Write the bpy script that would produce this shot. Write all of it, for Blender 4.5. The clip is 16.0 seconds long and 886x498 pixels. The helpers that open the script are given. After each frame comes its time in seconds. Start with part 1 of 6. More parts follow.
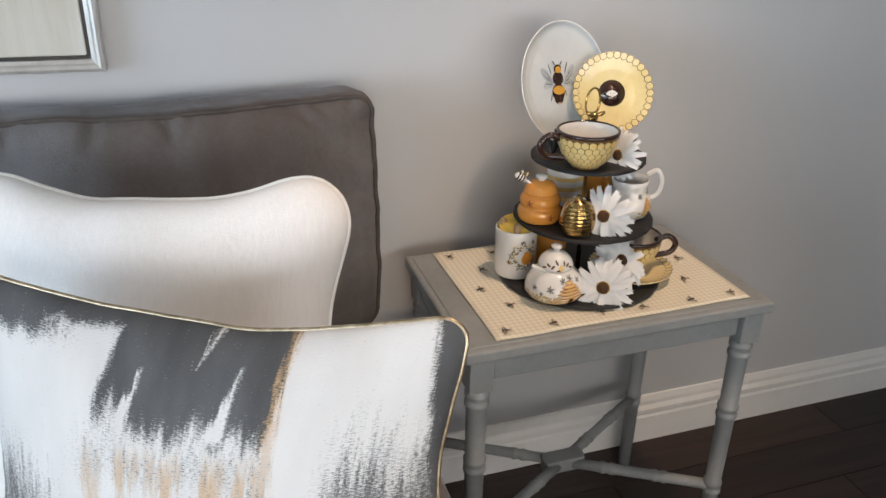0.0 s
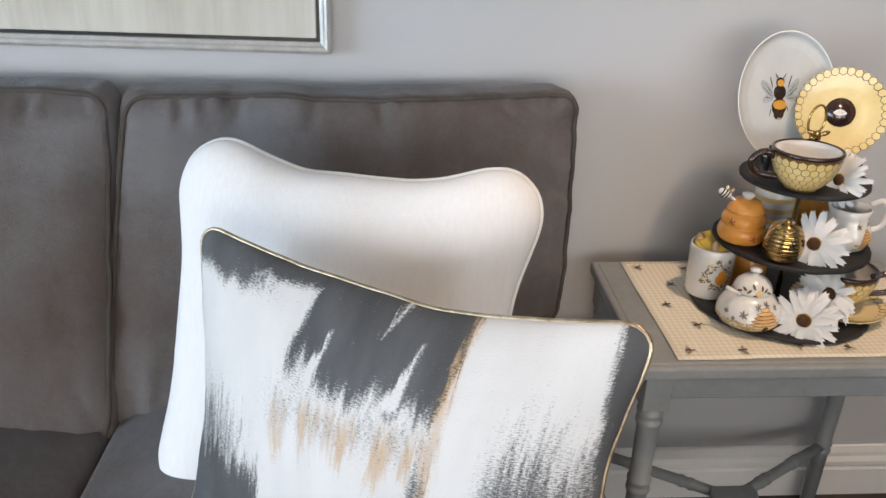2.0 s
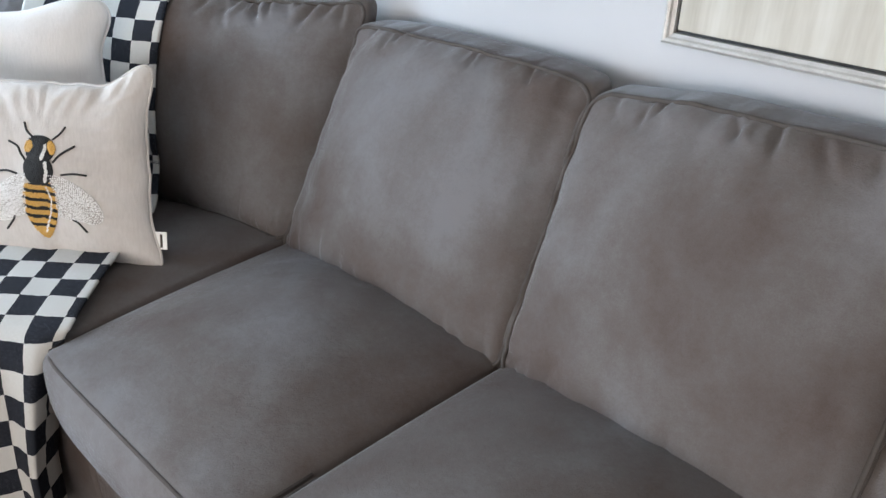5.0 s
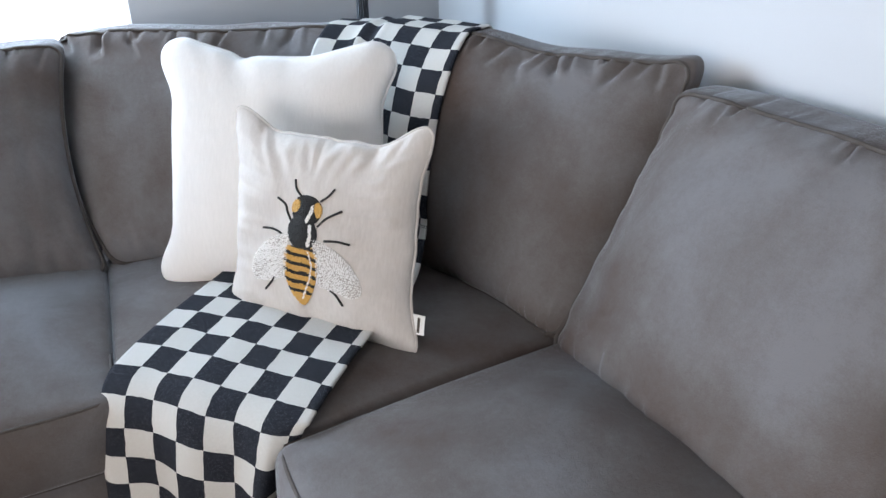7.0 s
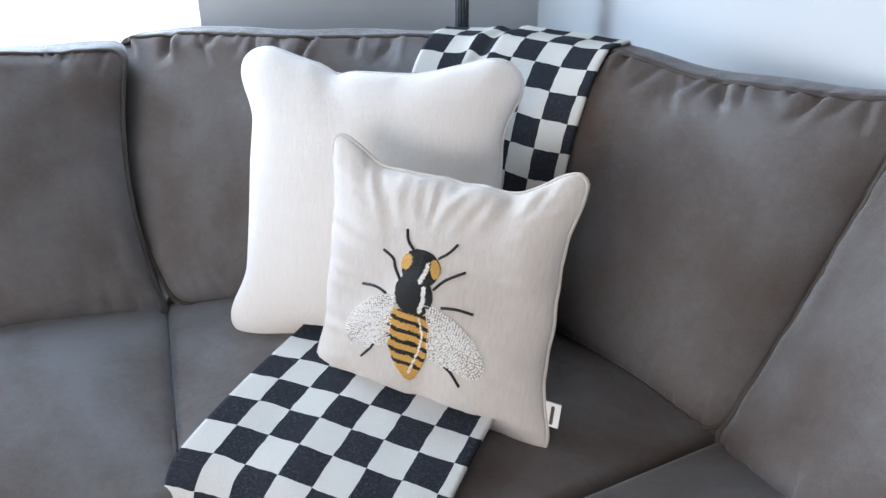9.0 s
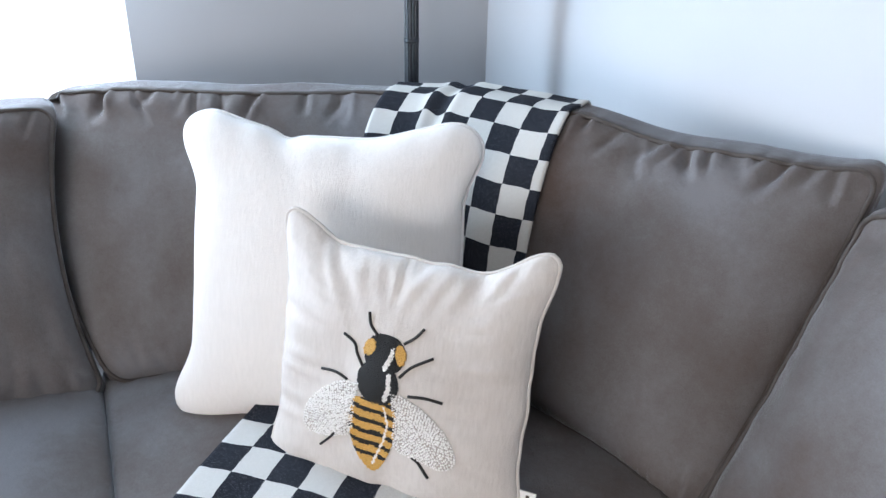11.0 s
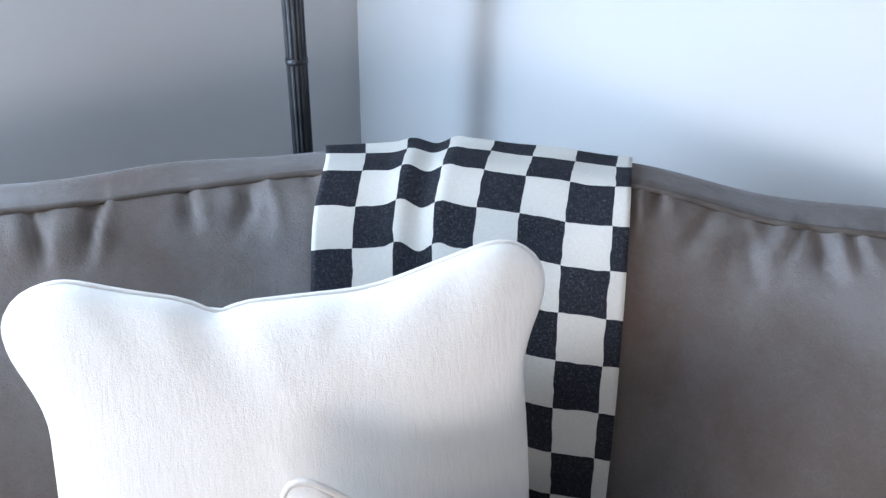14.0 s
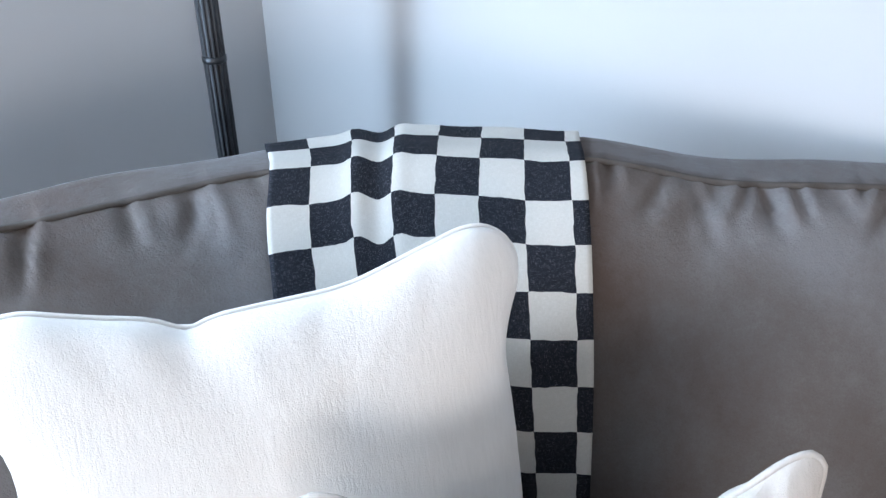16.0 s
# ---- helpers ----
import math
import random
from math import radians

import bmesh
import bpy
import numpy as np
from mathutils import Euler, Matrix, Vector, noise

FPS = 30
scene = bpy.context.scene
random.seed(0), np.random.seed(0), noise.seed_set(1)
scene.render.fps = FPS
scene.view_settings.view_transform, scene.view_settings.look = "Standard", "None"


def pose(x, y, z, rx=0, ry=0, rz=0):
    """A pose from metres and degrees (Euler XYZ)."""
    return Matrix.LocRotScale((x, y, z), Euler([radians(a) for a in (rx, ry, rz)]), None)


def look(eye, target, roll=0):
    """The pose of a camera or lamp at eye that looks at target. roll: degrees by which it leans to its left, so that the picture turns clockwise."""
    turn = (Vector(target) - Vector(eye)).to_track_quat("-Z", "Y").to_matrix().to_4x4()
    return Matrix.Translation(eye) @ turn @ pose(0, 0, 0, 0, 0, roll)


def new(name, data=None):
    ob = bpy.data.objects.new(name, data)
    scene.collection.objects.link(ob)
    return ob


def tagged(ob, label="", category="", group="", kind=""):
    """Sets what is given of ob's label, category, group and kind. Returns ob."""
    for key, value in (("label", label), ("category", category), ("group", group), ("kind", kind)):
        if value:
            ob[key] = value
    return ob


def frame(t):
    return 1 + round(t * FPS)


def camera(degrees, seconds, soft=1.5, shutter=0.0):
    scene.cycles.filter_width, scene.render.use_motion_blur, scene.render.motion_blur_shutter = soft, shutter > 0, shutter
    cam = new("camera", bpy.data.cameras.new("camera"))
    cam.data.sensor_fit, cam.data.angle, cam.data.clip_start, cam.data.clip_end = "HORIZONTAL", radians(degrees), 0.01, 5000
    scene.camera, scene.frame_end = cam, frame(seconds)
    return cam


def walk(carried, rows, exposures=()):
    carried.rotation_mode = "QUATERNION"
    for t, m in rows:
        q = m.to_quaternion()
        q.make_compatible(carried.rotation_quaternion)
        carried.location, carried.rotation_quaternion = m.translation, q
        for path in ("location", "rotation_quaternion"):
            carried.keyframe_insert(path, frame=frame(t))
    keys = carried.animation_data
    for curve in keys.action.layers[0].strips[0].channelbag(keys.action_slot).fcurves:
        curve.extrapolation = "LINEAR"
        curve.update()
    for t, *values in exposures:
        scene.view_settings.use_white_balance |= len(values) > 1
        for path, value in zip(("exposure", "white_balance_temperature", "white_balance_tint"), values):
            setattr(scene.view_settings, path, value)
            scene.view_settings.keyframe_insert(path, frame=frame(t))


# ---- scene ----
cam = camera(59.4, 16.0)
PATH = [
    (0, (-0.391, -1.323, 1.252), (0.173, 0.393, 0.394), 0.7),
    (0.5, (-0.397, -1.331, 1.246), (0.155, 0.394, 0.397), 0.6),
    (1, (-0.394, -1.333, 1.246), (0.124, 0.4, 0.392), 0.8),
    (1.5, (-0.388, -1.335, 1.25), (-0.051, 0.438, 0.389), 0.5),
    (2, (-0.4, -1.326, 1.243), (-0.292, 0.478, 0.386), 1.3),
    (2.5, (-0.408, -1.32, 1.24), (-0.587, 0.476, 0.38), 1.2),
    (3, (-0.414, -1.319, 1.239), (-0.892, 0.424, 0.381), 0.4),
    (3.5, (-0.442, -1.316, 1.239), (-1.191, 0.329, 0.383), 0.2),
    (4, (-0.492, -1.307, 1.239), (-1.483, 0.213, 0.397), -0.0),
    (4.5, (-0.577, -1.28, 1.258), (-1.755, 0.098, 0.412), -0.4),
    (4.7, (-0.625, -1.26, 1.301), (-1.828, 0.066, 0.409), 0.1),
    (6.8, (-0.985, -1.126, 1.296), (-2.585, -0.295, 0.43), -1.2),
    (7, (-1.006, -1.105, 1.293), (-2.631, -0.332, 0.42), -1.3),
    (7.5, (-1.063, -1.083, 1.285), (-2.725, -0.416, 0.395), -1.6),
    (8, (-1.187, -1.099, 1.277), (-2.851, -0.476, 0.359), -1.0),
    (8.2, (-1.225, -1.116, 1.257), (-2.899, -0.485, 0.363), -0.8),
    (10.5, (-1.427, -1.136, 1.327), (-3.018, -0.313, 0.437), 0.7),
    (11, (-1.438, -1.127, 1.329), (-3.041, -0.275, 0.49), 0.9),
    (11.5, (-1.472, -1.13, 1.341), (-3.06, -0.264, 0.486), 1.1),
    (12, (-1.555, -1.107, 1.346), (-3.122, -0.236, 0.459), 1.2),
    (12.5, (-1.693, -1.078, 1.365), (-3.246, -0.206, 0.453), 0.4),
    (13, (-1.808, -1.056, 1.359), (-3.313, -0.13, 0.422), -0.0),
    (13.5, (-1.981, -1.046, 1.356), (-3.308, 0.096, 0.389), 1.1),
    (14, (-2.112, -1.076, 1.361), (-3.268, 0.222, 0.374), 1.5),
    (14.5, (-2.168, -1.081, 1.352), (-3.215, 0.306, 0.361), 0.8),
    (15, (-2.194, -1.084, 1.342), (-3.18, 0.337, 0.339), 1.0),
    (15.5, (-2.193, -1.095, 1.346), (-3.14, 0.342, 0.327), 0.7),
    (16, (-2.182, -1.11, 1.348), (-3.119, 0.344, 0.344), 0.3),
]
walk(cam, [(t, look(eye, target, roll)) for t, eye, target, roll in PATH], [(0, -0.22, 6700, 11), (1.5, -0.20, 6650, 11), (2.5, -0.10, 6680, 12), (3.2, 0.02, 6750, 12), (4.7, 0.12, 6800, 13), (6.8, 0.14, 6600, 14), (8.2, 0.12, 6600, 14), (10.5, 0.21, 6550, 15), (12.5, 0.28, 6500, 14), (13.5, 0.26, 6450, 15), (16, 0.27, 6450, 14)])

# ---- light ----
world = bpy.data.worlds.new("daylight")
world.use_nodes = True
scene.world = world
wn = world.node_tree.nodes
sky = wn.new("ShaderNodeTexSky")
sky.sky_type, sky.sun_disc = "NISHITA", False
sky.sun_elevation, sky.sun_rotation = radians(35), radians(40)
world.node_tree.links.new(sky.outputs[0], wn["Background"].inputs[0])
wn["Background"].inputs[1].default_value = 0.1


def area_lamp(name, m, sx, sy, watts, colour):
    d = bpy.data.lights.new(name, "AREA")
    d.shape, d.size, d.size_y, d.energy, d.color = "RECTANGLE", sx, sy, watts, colour
    ob = new(name, d)
    ob.matrix_world = m
    return ob


# daylight through the window beside the corner
area_lamp("window_daylight", look((-3.33, -2.25, 1.13), (0.0, -2.25, 0.95)), 2.5, 1.1, 98, (0.58, 0.79, 1.0))
# unseen cool light from the right, inferred from a shadow and aimed at the corner
area_lamp("unseen_side_light", look((1.75, -4.25, 1.2), (-1.6, 0.0, 0.9)), 0.9, 1.2, 8.0, (0.74, 0.87, 1.0)).data.spread = radians(60)
# unseen frontal fill, added to brighten the back cushions and pillows
area_lamp("unseen_front_fill", look((-0.3, -4.19, 1.08), (-0.9, 0.0, 0.9)), 2.9, 1.1, 74, (1.0, 0.93, 0.85))
# narrow fill lamp added at the window's edge to brighten the corner; no curtain there
area_lamp("corner_fill", look((-3.245, -1.06, 1.45), (-2.95, -0.1, 0.95)), 0.09, 1.2, 8.5, (0.58, 0.80, 1.0))
# unseen warm lamps, added overhead: further into the room, and over the side table
ADDED_LAMP_AT = (-0.5, -2.3)
disc_data = bpy.data.lights.new("overhead_fill", "AREA")
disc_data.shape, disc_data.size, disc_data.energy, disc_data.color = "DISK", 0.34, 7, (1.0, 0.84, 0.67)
new("overhead_fill", disc_data).matrix_world = look((*ADDED_LAMP_AT, 2.38), (*ADDED_LAMP_AT, 0))
spot_data = bpy.data.lights.new("table_overhead_fill", "SPOT")
spot_data.energy, spot_data.color, spot_data.spot_size, spot_data.spot_blend, spot_data.shadow_soft_size = 78, (1.0, 0.70, 0.46), radians(55), 0.9, 0.05
new("table_overhead_fill", spot_data).matrix_world = look((0.40, -0.72, 2.425), (0.10, -0.31, 0))


# ---- materials ----
def mat_new(name, rough=0.6, metal=0.0, colour=(0.5, 0.5, 0.5)):
    m = bpy.data.materials.new(name)
    m.use_nodes = True
    b = m.node_tree.nodes["Principled BSDF"]
    b.inputs["Roughness"].default_value = rough
    b.inputs["Metallic"].default_value = metal
    b.inputs["Base Color"].default_value = (*colour, 1)
    return m, m.node_tree.nodes, m.node_tree.links, b


def coords(nodes, links, scale=(1, 1, 1), kind="Object", rot=(0, 0, 0)):
    tc, mp = nodes.new("ShaderNodeTexCoord"), nodes.new("ShaderNodeMapping")
    links.new(tc.outputs[kind], mp.inputs[0])
    mp.inputs["Scale"].default_value = scale
    mp.inputs["Rotation"].default_value = rot
    return mp.outputs[0]


def noise_tex(nodes, links, vec, scale, detail=3.0, rough=0.5, distort=0.0):
    n = nodes.new("ShaderNodeTexNoise")
    links.new(vec, n.inputs["Vector"])
    n.inputs["Scale"].default_value, n.inputs["Detail"].default_value = scale, detail
    n.inputs["Roughness"].default_value, n.inputs["Distortion"].default_value = rough, distort
    return n.outputs["Fac"]


def ramp(nodes, links, fac, stops):
    r = nodes.new("ShaderNodeValToRGB")
    e = r.color_ramp.elements
    while len(e) < len(stops):
        e.new(0.5)
    for el, (p, c) in zip(e, stops):
        el.position, el.color = p, (*c, 1) if len(c) == 3 else c
    links.new(fac, r.inputs[0])
    return r.outputs[0]


def math_node(nodes, links, op, a, b=None, c=None, clamp=False):
    n = nodes.new("ShaderNodeMath")
    n.operation, n.use_clamp = op, clamp
    for i, v in enumerate((a, b, c)):
        if v is None:
            continue
        if isinstance(v, (int, float)):
            n.inputs[i].default_value = v
        else:
            links.new(v, n.inputs[i])
    return n.outputs[0]


def mix(nodes, links, fac, a, b, mode="MIX"):
    n = nodes.new("ShaderNodeMix")
    n.data_type, n.blend_type = "RGBA", mode
    for i, v in ((0, fac), (6, a), (7, b)):
        if isinstance(v, (int, float)):
            n.inputs[i].default_value = v
        elif isinstance(v, tuple):
            n.inputs[i].default_value = (*v, 1)
        else:
            links.new(v, n.inputs[i])
    return n.outputs[2]


def bump(nodes, links, b, height, strength, dist):
    n = nodes.new("ShaderNodeBump")
    n.inputs["Strength"].default_value, n.inputs["Distance"].default_value = strength, dist
    links.new(height, n.inputs["Height"])
    links.new(n.outputs[0], b.inputs["Normal"])


def speckled(name, c0, c1, scale, rough=0.6, metal=0.0, bump_scale=None, bump_strength=0.15, bump_dist=0.001, coat=0.0):
    """A surface whose colour wanders between two tones at two scales, with fine relief."""
    m, nd, lk, b = mat_new(name, rough, metal)
    v = coords(nd, lk)
    big = noise_tex(nd, lk, v, scale, 4, 0.6)
    fine = noise_tex(nd, lk, v, scale * 9, 3, 0.6)
    f = math_node(nd, lk, "ADD", math_node(nd, lk, "MULTIPLY", big, 0.7), math_node(nd, lk, "MULTIPLY", fine, 0.3))
    lk.new(ramp(nd, lk, f, [(0.35, c0), (0.65, c1)]), b.inputs["Base Color"])
    b.inputs["Coat Weight"].default_value = coat
    if bump_scale:
        bump(nd, lk, b, noise_tex(nd, lk, v, bump_scale, 3, 0.6), bump_strength, bump_dist)
    return m


def suede_material():
    m, nd, lk, b = mat_new("taupe_microsuede", 0.85)
    v = coords(nd, lk)
    nap = noise_tex(nd, lk, v, 2.7, 4, 0.50, 0.5)
    hand = noise_tex(nd, lk, coords(nd, lk, (1.0, 1.0, 0.55)), 9.0, 3, 0.6, 0.3)
    grain = noise_tex(nd, lk, v, 420, 2, 0.7)
    f = math_node(nd, lk, "ADD", math_node(nd, lk, "MULTIPLY", nap, 0.72), math_node(nd, lk, "MULTIPLY", hand, 0.20))
    fleck = noise_tex(nd, lk, v, 95, 4, 0.7)
    f = math_node(nd, lk, "ADD", f, math_node(nd, lk, "MULTIPLY", grain, 0.10))
    f = math_node(nd, lk, "ADD", f, math_node(nd, lk, "MULTIPLY", math_node(nd, lk, "SUBTRACT", fleck, 0.5), 0.11))
    lk.new(ramp(nd, lk, f, [(0.36, (0.098, 0.075, 0.067)), (0.49, (0.130, 0.114, 0.109)), (0.63, (0.182, 0.176, 0.180))]), b.inputs["Base Color"])
    b.inputs["Sheen Weight"].default_value, b.inputs["Sheen Roughness"].default_value = 0.44, 0.26
    b.inputs["Sheen Tint"].default_value = (0.86, 0.92, 1.0, 1)
    b.inputs["Diffuse Roughness"].default_value = 0.1
    b.inputs["Specular IOR Level"].default_value = 0.08
    fold = noise_tex(nd, lk, v, 26, 3, 0.5)
    bump(nd, lk, b, math_node(nd, lk, "ADD", math_node(nd, lk, "MULTIPLY", fold, 1.0), math_node(nd, lk, "ADD", math_node(nd, lk, "MULTIPLY", grain, 0.40), math_node(nd, lk, "MULTIPLY", fleck, 0.45))), 0.5, 0.004)
    return m


def cloth(name, c0, c1, weave=700.0, strength=0.45, sheen=0.1):
    m, nd, lk, b = mat_new(name, 0.9)
    v = coords(nd, lk)
    slub = noise_tex(nd, lk, coords(nd, lk, (210, 34, 210)), 1.0, 3, 0.65)
    tone = noise_tex(nd, lk, v, 6, 3)
    f = math_node(nd, lk, "ADD", math_node(nd, lk, "MULTIPLY", slub, 0.5), math_node(nd, lk, "MULTIPLY", tone, 0.5))
    lk.new(ramp(nd, lk, f, [(0.35, c0), (0.6, c1)]), b.inputs["Base Color"])
    b.inputs["Sheen Weight"].default_value = sheen
    b.inputs["Specular IOR Level"].default_value = 0.2
    thread = noise_tex(nd, lk, v, weave, 2, 0.6)
    fold = noise_tex(nd, lk, v, 22, 2, 0.5)
    h = math_node(nd, lk, "ADD", math_node(nd, lk, "MULTIPLY", slub, 0.6), math_node(nd, lk, "MULTIPLY", thread, 0.4))
    h = math_node(nd, lk, "ADD", h, math_node(nd, lk, "MULTIPLY", fold, 0.8))
    bump(nd, lk, b, h, strength, 0.0032)
    return m


def check_material():
    """Woven squares of 55 mm in off-white and faded navy-black, with white flecks in the dark ones."""
    m, nd, lk, b = mat_new("checked_cotton", 0.9)
    uv = coords(nd, lk, kind="UV")
    wob = nd.new("ShaderNodeTexNoise")
    lk.new(uv, wob.inputs["Vector"])
    wob.inputs["Scale"].default_value, wob.inputs["Detail"].default_value = 2.2, 2
    sh = nd.new("ShaderNodeVectorMath")
    sh.operation = "MULTIPLY_ADD"
    lk.new(wob.outputs["Color"], sh.inputs[0])
    sh.inputs[1].default_value = (0.10, 0.10, 0)
    lk.new(uv, sh.inputs[2])
    ch = nd.new("ShaderNodeTexChecker")
    lk.new(sh.outputs[0], ch.inputs["Vector"])
    ch.inputs["Scale"].default_value = 1.0
    thread = noise_tex(nd, lk, coords(nd, lk, (70, 9, 1), "UV"), 1.0, 3, 0.7)
    thread2 = noise_tex(nd, lk, coords(nd, lk, (9, 70, 1), "UV"), 1.0, 3, 0.7)
    t = math_node(nd, lk, "MAXIMUM", thread, thread2)
    fade = noise_tex(nd, lk, uv, 1.1, 2)
    dark = ramp(nd, lk, t, [(0.50, (0.008, 0.009, 0.012)), (0.60, (0.020, 0.022, 0.030)), (0.72, (0.19, 0.195, 0.22))])
    dark = mix(nd, lk, math_node(nd, lk, "MULTIPLY", fade, 0.35), dark, (0.030, 0.035, 0.050))
    pale = ramp(nd, lk, t, [(0.45, (0.50, 0.485, 0.455)), (0.75, (0.62, 0.61, 0.585))])
    lk.new(mix(nd, lk, ch.outputs["Fac"], dark, pale), b.inputs["Base Color"])
    b.inputs["Specular IOR Level"].default_value = 0.15
    bump(nd, lk, b, t, 0.35, 0.0012)
    return m


def wall_material():
    m, nd, lk, b = mat_new("pale_grey_wall_paint", 0.62)
    v = coords(nd, lk)
    blot = noise_tex(nd, lk, v, 1.3, 3)
    lk.new(ramp(nd, lk, blot, [(0.3, (0.50, 0.505, 0.52)), (0.7, (0.545, 0.55, 0.565))]), b.inputs["Base Color"])
    bump(nd, lk, b, noise_tex(nd, lk, v, 230, 3), 0.10, 0.0012)
    return m


def plank_material():
    m, nd, lk, b = mat_new("dark_oak_laminate", 0.5)
    v = coords(nd, lk, (1.6, 22, 22))
    grain = noise_tex(nd, lk, v, 1.6, 5, 0.65, 0.8)
    info = nd.new("ShaderNodeObjectInfo")
    tone = math_node(nd, lk, "ADD", math_node(nd, lk, "MULTIPLY", grain, 0.75), math_node(nd, lk, "MULTIPLY", info.outputs["Random"], 0.3))
    lk.new(ramp(nd, lk, tone, [(0.3, (0.012, 0.0065, 0.005)), (0.55, (0.027, 0.0150, 0.012)), (0.8, (0.050, 0.030, 0.024))]), b.inputs["Base Color"])
    bump(nd, lk, b, grain, 0.12, 0.001)
    return m


SUEDE = suede_material()
PIPE_SUEDE = speckled("taupe_piping", (0.060, 0.050, 0.045), (0.090, 0.077, 0.070), 40, 0.9, bump_scale=500)
LINING = speckled("black_lining", (0.02, 0.019, 0.018), (0.03, 0.028, 0.027), 20, 0.95, bump_scale=300)
WHITE_CLOTH = cloth("white_crinkled_cotton", (0.79, 0.765, 0.74), (0.84, 0.815, 0.79))
# lighter copy of the white cotton, raised to make up for missing light
LIT_WHITE_CLOTH = cloth("lit_white_cotton", (0.82, 0.82, 0.825), (0.87, 0.87, 0.875), strength=0.25)
OATMEAL = cloth("oatmeal_cotton", (0.535, 0.495, 0.46), (0.61, 0.57, 0.535))
CHECK = check_material()
WALL = wall_material()
# unseen walls, made dark to cut the light bounced into the room
UNSEEN_WALL = speckled("dark_unseen_wall", (0.22, 0.20, 0.185), (0.27, 0.25, 0.235), 2, 0.8, bump_scale=200)
TRIM_WHITE = speckled("white_gloss_trim", (0.76, 0.76, 0.75), (0.82, 0.82, 0.81), 5, 0.35, bump_scale=60, bump_strength=0.05)
# unseen ceiling, greyed so that less light bounces onto the seats
CEIL = speckled("dim_unseen_ceiling", (0.31, 0.305, 0.295), (0.35, 0.345, 0.335), 3, 0.9, bump_scale=180)
PLANK = plank_material()
GREY_PAINT = speckled("grey_chalk_paint", (0.235, 0.25, 0.255), (0.30, 0.315, 0.32), 9, 0.5, bump_scale=90, bump_strength=0.12)
GUNMETAL = speckled("gunmetal", (0.035, 0.037, 0.042), (0.06, 0.063, 0.07), 25, 0.38, 0.8)
SILVER = speckled("brushed_silver_leaf", (0.48, 0.47, 0.45), (0.62, 0.61, 0.59), 30, 0.42, 0.4, bump_scale=200)
BLACK = speckled("black_lacquer", (0.010, 0.010, 0.011), (0.018, 0.018, 0.019), 30, 0.35)


# ---- mesh helpers ----
def mesh_object(name, verts, faces, material, parent=None, label="", smooth=True, uvs=None):
    me = bpy.data.meshes.new(name)
    me.from_pydata([tuple(v) for v in verts], [], faces)
    if uvs is not None:
        lay = me.uv_layers.new(name="UVMap")
        for loop in me.loops:
            lay.data[loop.index].uv = uvs[loop.vertex_index]
    if smooth:
        me.polygons.foreach_set("use_smooth", [True] * len(me.polygons))
    me.materials.append(material)
    ob = new(name, me)
    if parent is not None:
        ob.parent = parent
    if label:
        tagged(ob, label)
    return ob


def part(name, bm, material, parent=None, label="", smooth=True):
    bmesh.ops.recalc_face_normals(bm, faces=bm.faces)
    me = bpy.data.meshes.new(name)
    bm.to_mesh(me)
    bm.free()
    if smooth:
        me.polygons.foreach_set("use_smooth", [True] * len(me.polygons))
    me.materials.append(material)
    ob = new(name, me)
    if parent is not None:
        ob.parent = parent
    if label:
        tagged(ob, label)
    return ob


def thing(name, m, label, category, group="", kind=""):
    ob = new(name)
    ob.empty_display_size = 0.05
    ob.matrix_world = m
    return tagged(ob, label, category, group, kind)


def box_bm(x0, x1, y0, y1, z0, z1, bevel=0.0, seg=2):
    bm = bmesh.new()
    bmesh.ops.create_cube(bm, size=1)
    bmesh.ops.transform(bm, matrix=Matrix.LocRotScale(((x0 + x1) / 2, (y0 + y1) / 2, (z0 + z1) / 2), None, (x1 - x0, y1 - y0, z1 - z0)), verts=bm.verts)
    if bevel:
        bmesh.ops.bevel(bm, geom=bm.edges[:], offset=bevel, segments=seg, profile=0.5, affect="EDGES")
    return bm


def lathe_bm(profile, n=40, close=True, squash=1.0):
    """A turned shape about z from (radius, height) pairs."""
    bm = bmesh.new()
    rings = []
    for r, z in profile:
        rings.append([bm.verts.new((r * math.cos(2 * math.pi * i / n), r * squash * math.sin(2 * math.pi * i / n), z)) for i in range(n)])
    for a, b in zip(rings, rings[1:]):
        for i in range(n):
            bm.faces.new((a[i], a[(i + 1) % n], b[(i + 1) % n], b[i]))
    if close:
        bm.faces.new(rings[0][::-1])
        bm.faces.new(rings[-1])
    return bm


def tube_data(points, radius, closed=False, n=8, taper=None):
    """Vertices and faces of a tube along a polyline."""
    pts = [Vector(p) for p in points]
    verts, faces, count = [], [], len(points)
    prev = None
    for i, p in enumerate(pts):
        a = pts[i - 1] if (closed or i > 0) else p
        b = pts[(i + 1) % count] if (closed or i < count - 1) else p
        d = (b - a).normalized() if (b - a).length > 1e-9 else Vector((0, 0, 1))
        if prev is None:
            prev = d.orthogonal().normalized()
        side = (prev - d * prev.dot(d)).normalized()
        prev = side
        up = d.cross(side)
        r = radius if taper is None else radius * taper(i / max(1, count - 1))
        for k in range(n):
            ang = 2 * math.pi * k / n
            verts.append(p + r * (math.cos(ang) * side + math.sin(ang) * up))
    rings = count if closed else count - 1
    for i in range(rings):
        j = (i + 1) % count
        for k in range(n):
            faces.append((i * n + k, i * n + (k + 1) % n, j * n + (k + 1) % n, j * n + k))
    if not closed:
        faces.append(tuple(range(n))[::-1])
        faces.append(tuple((count - 1) * n + k for k in range(n)))
    return verts, faces


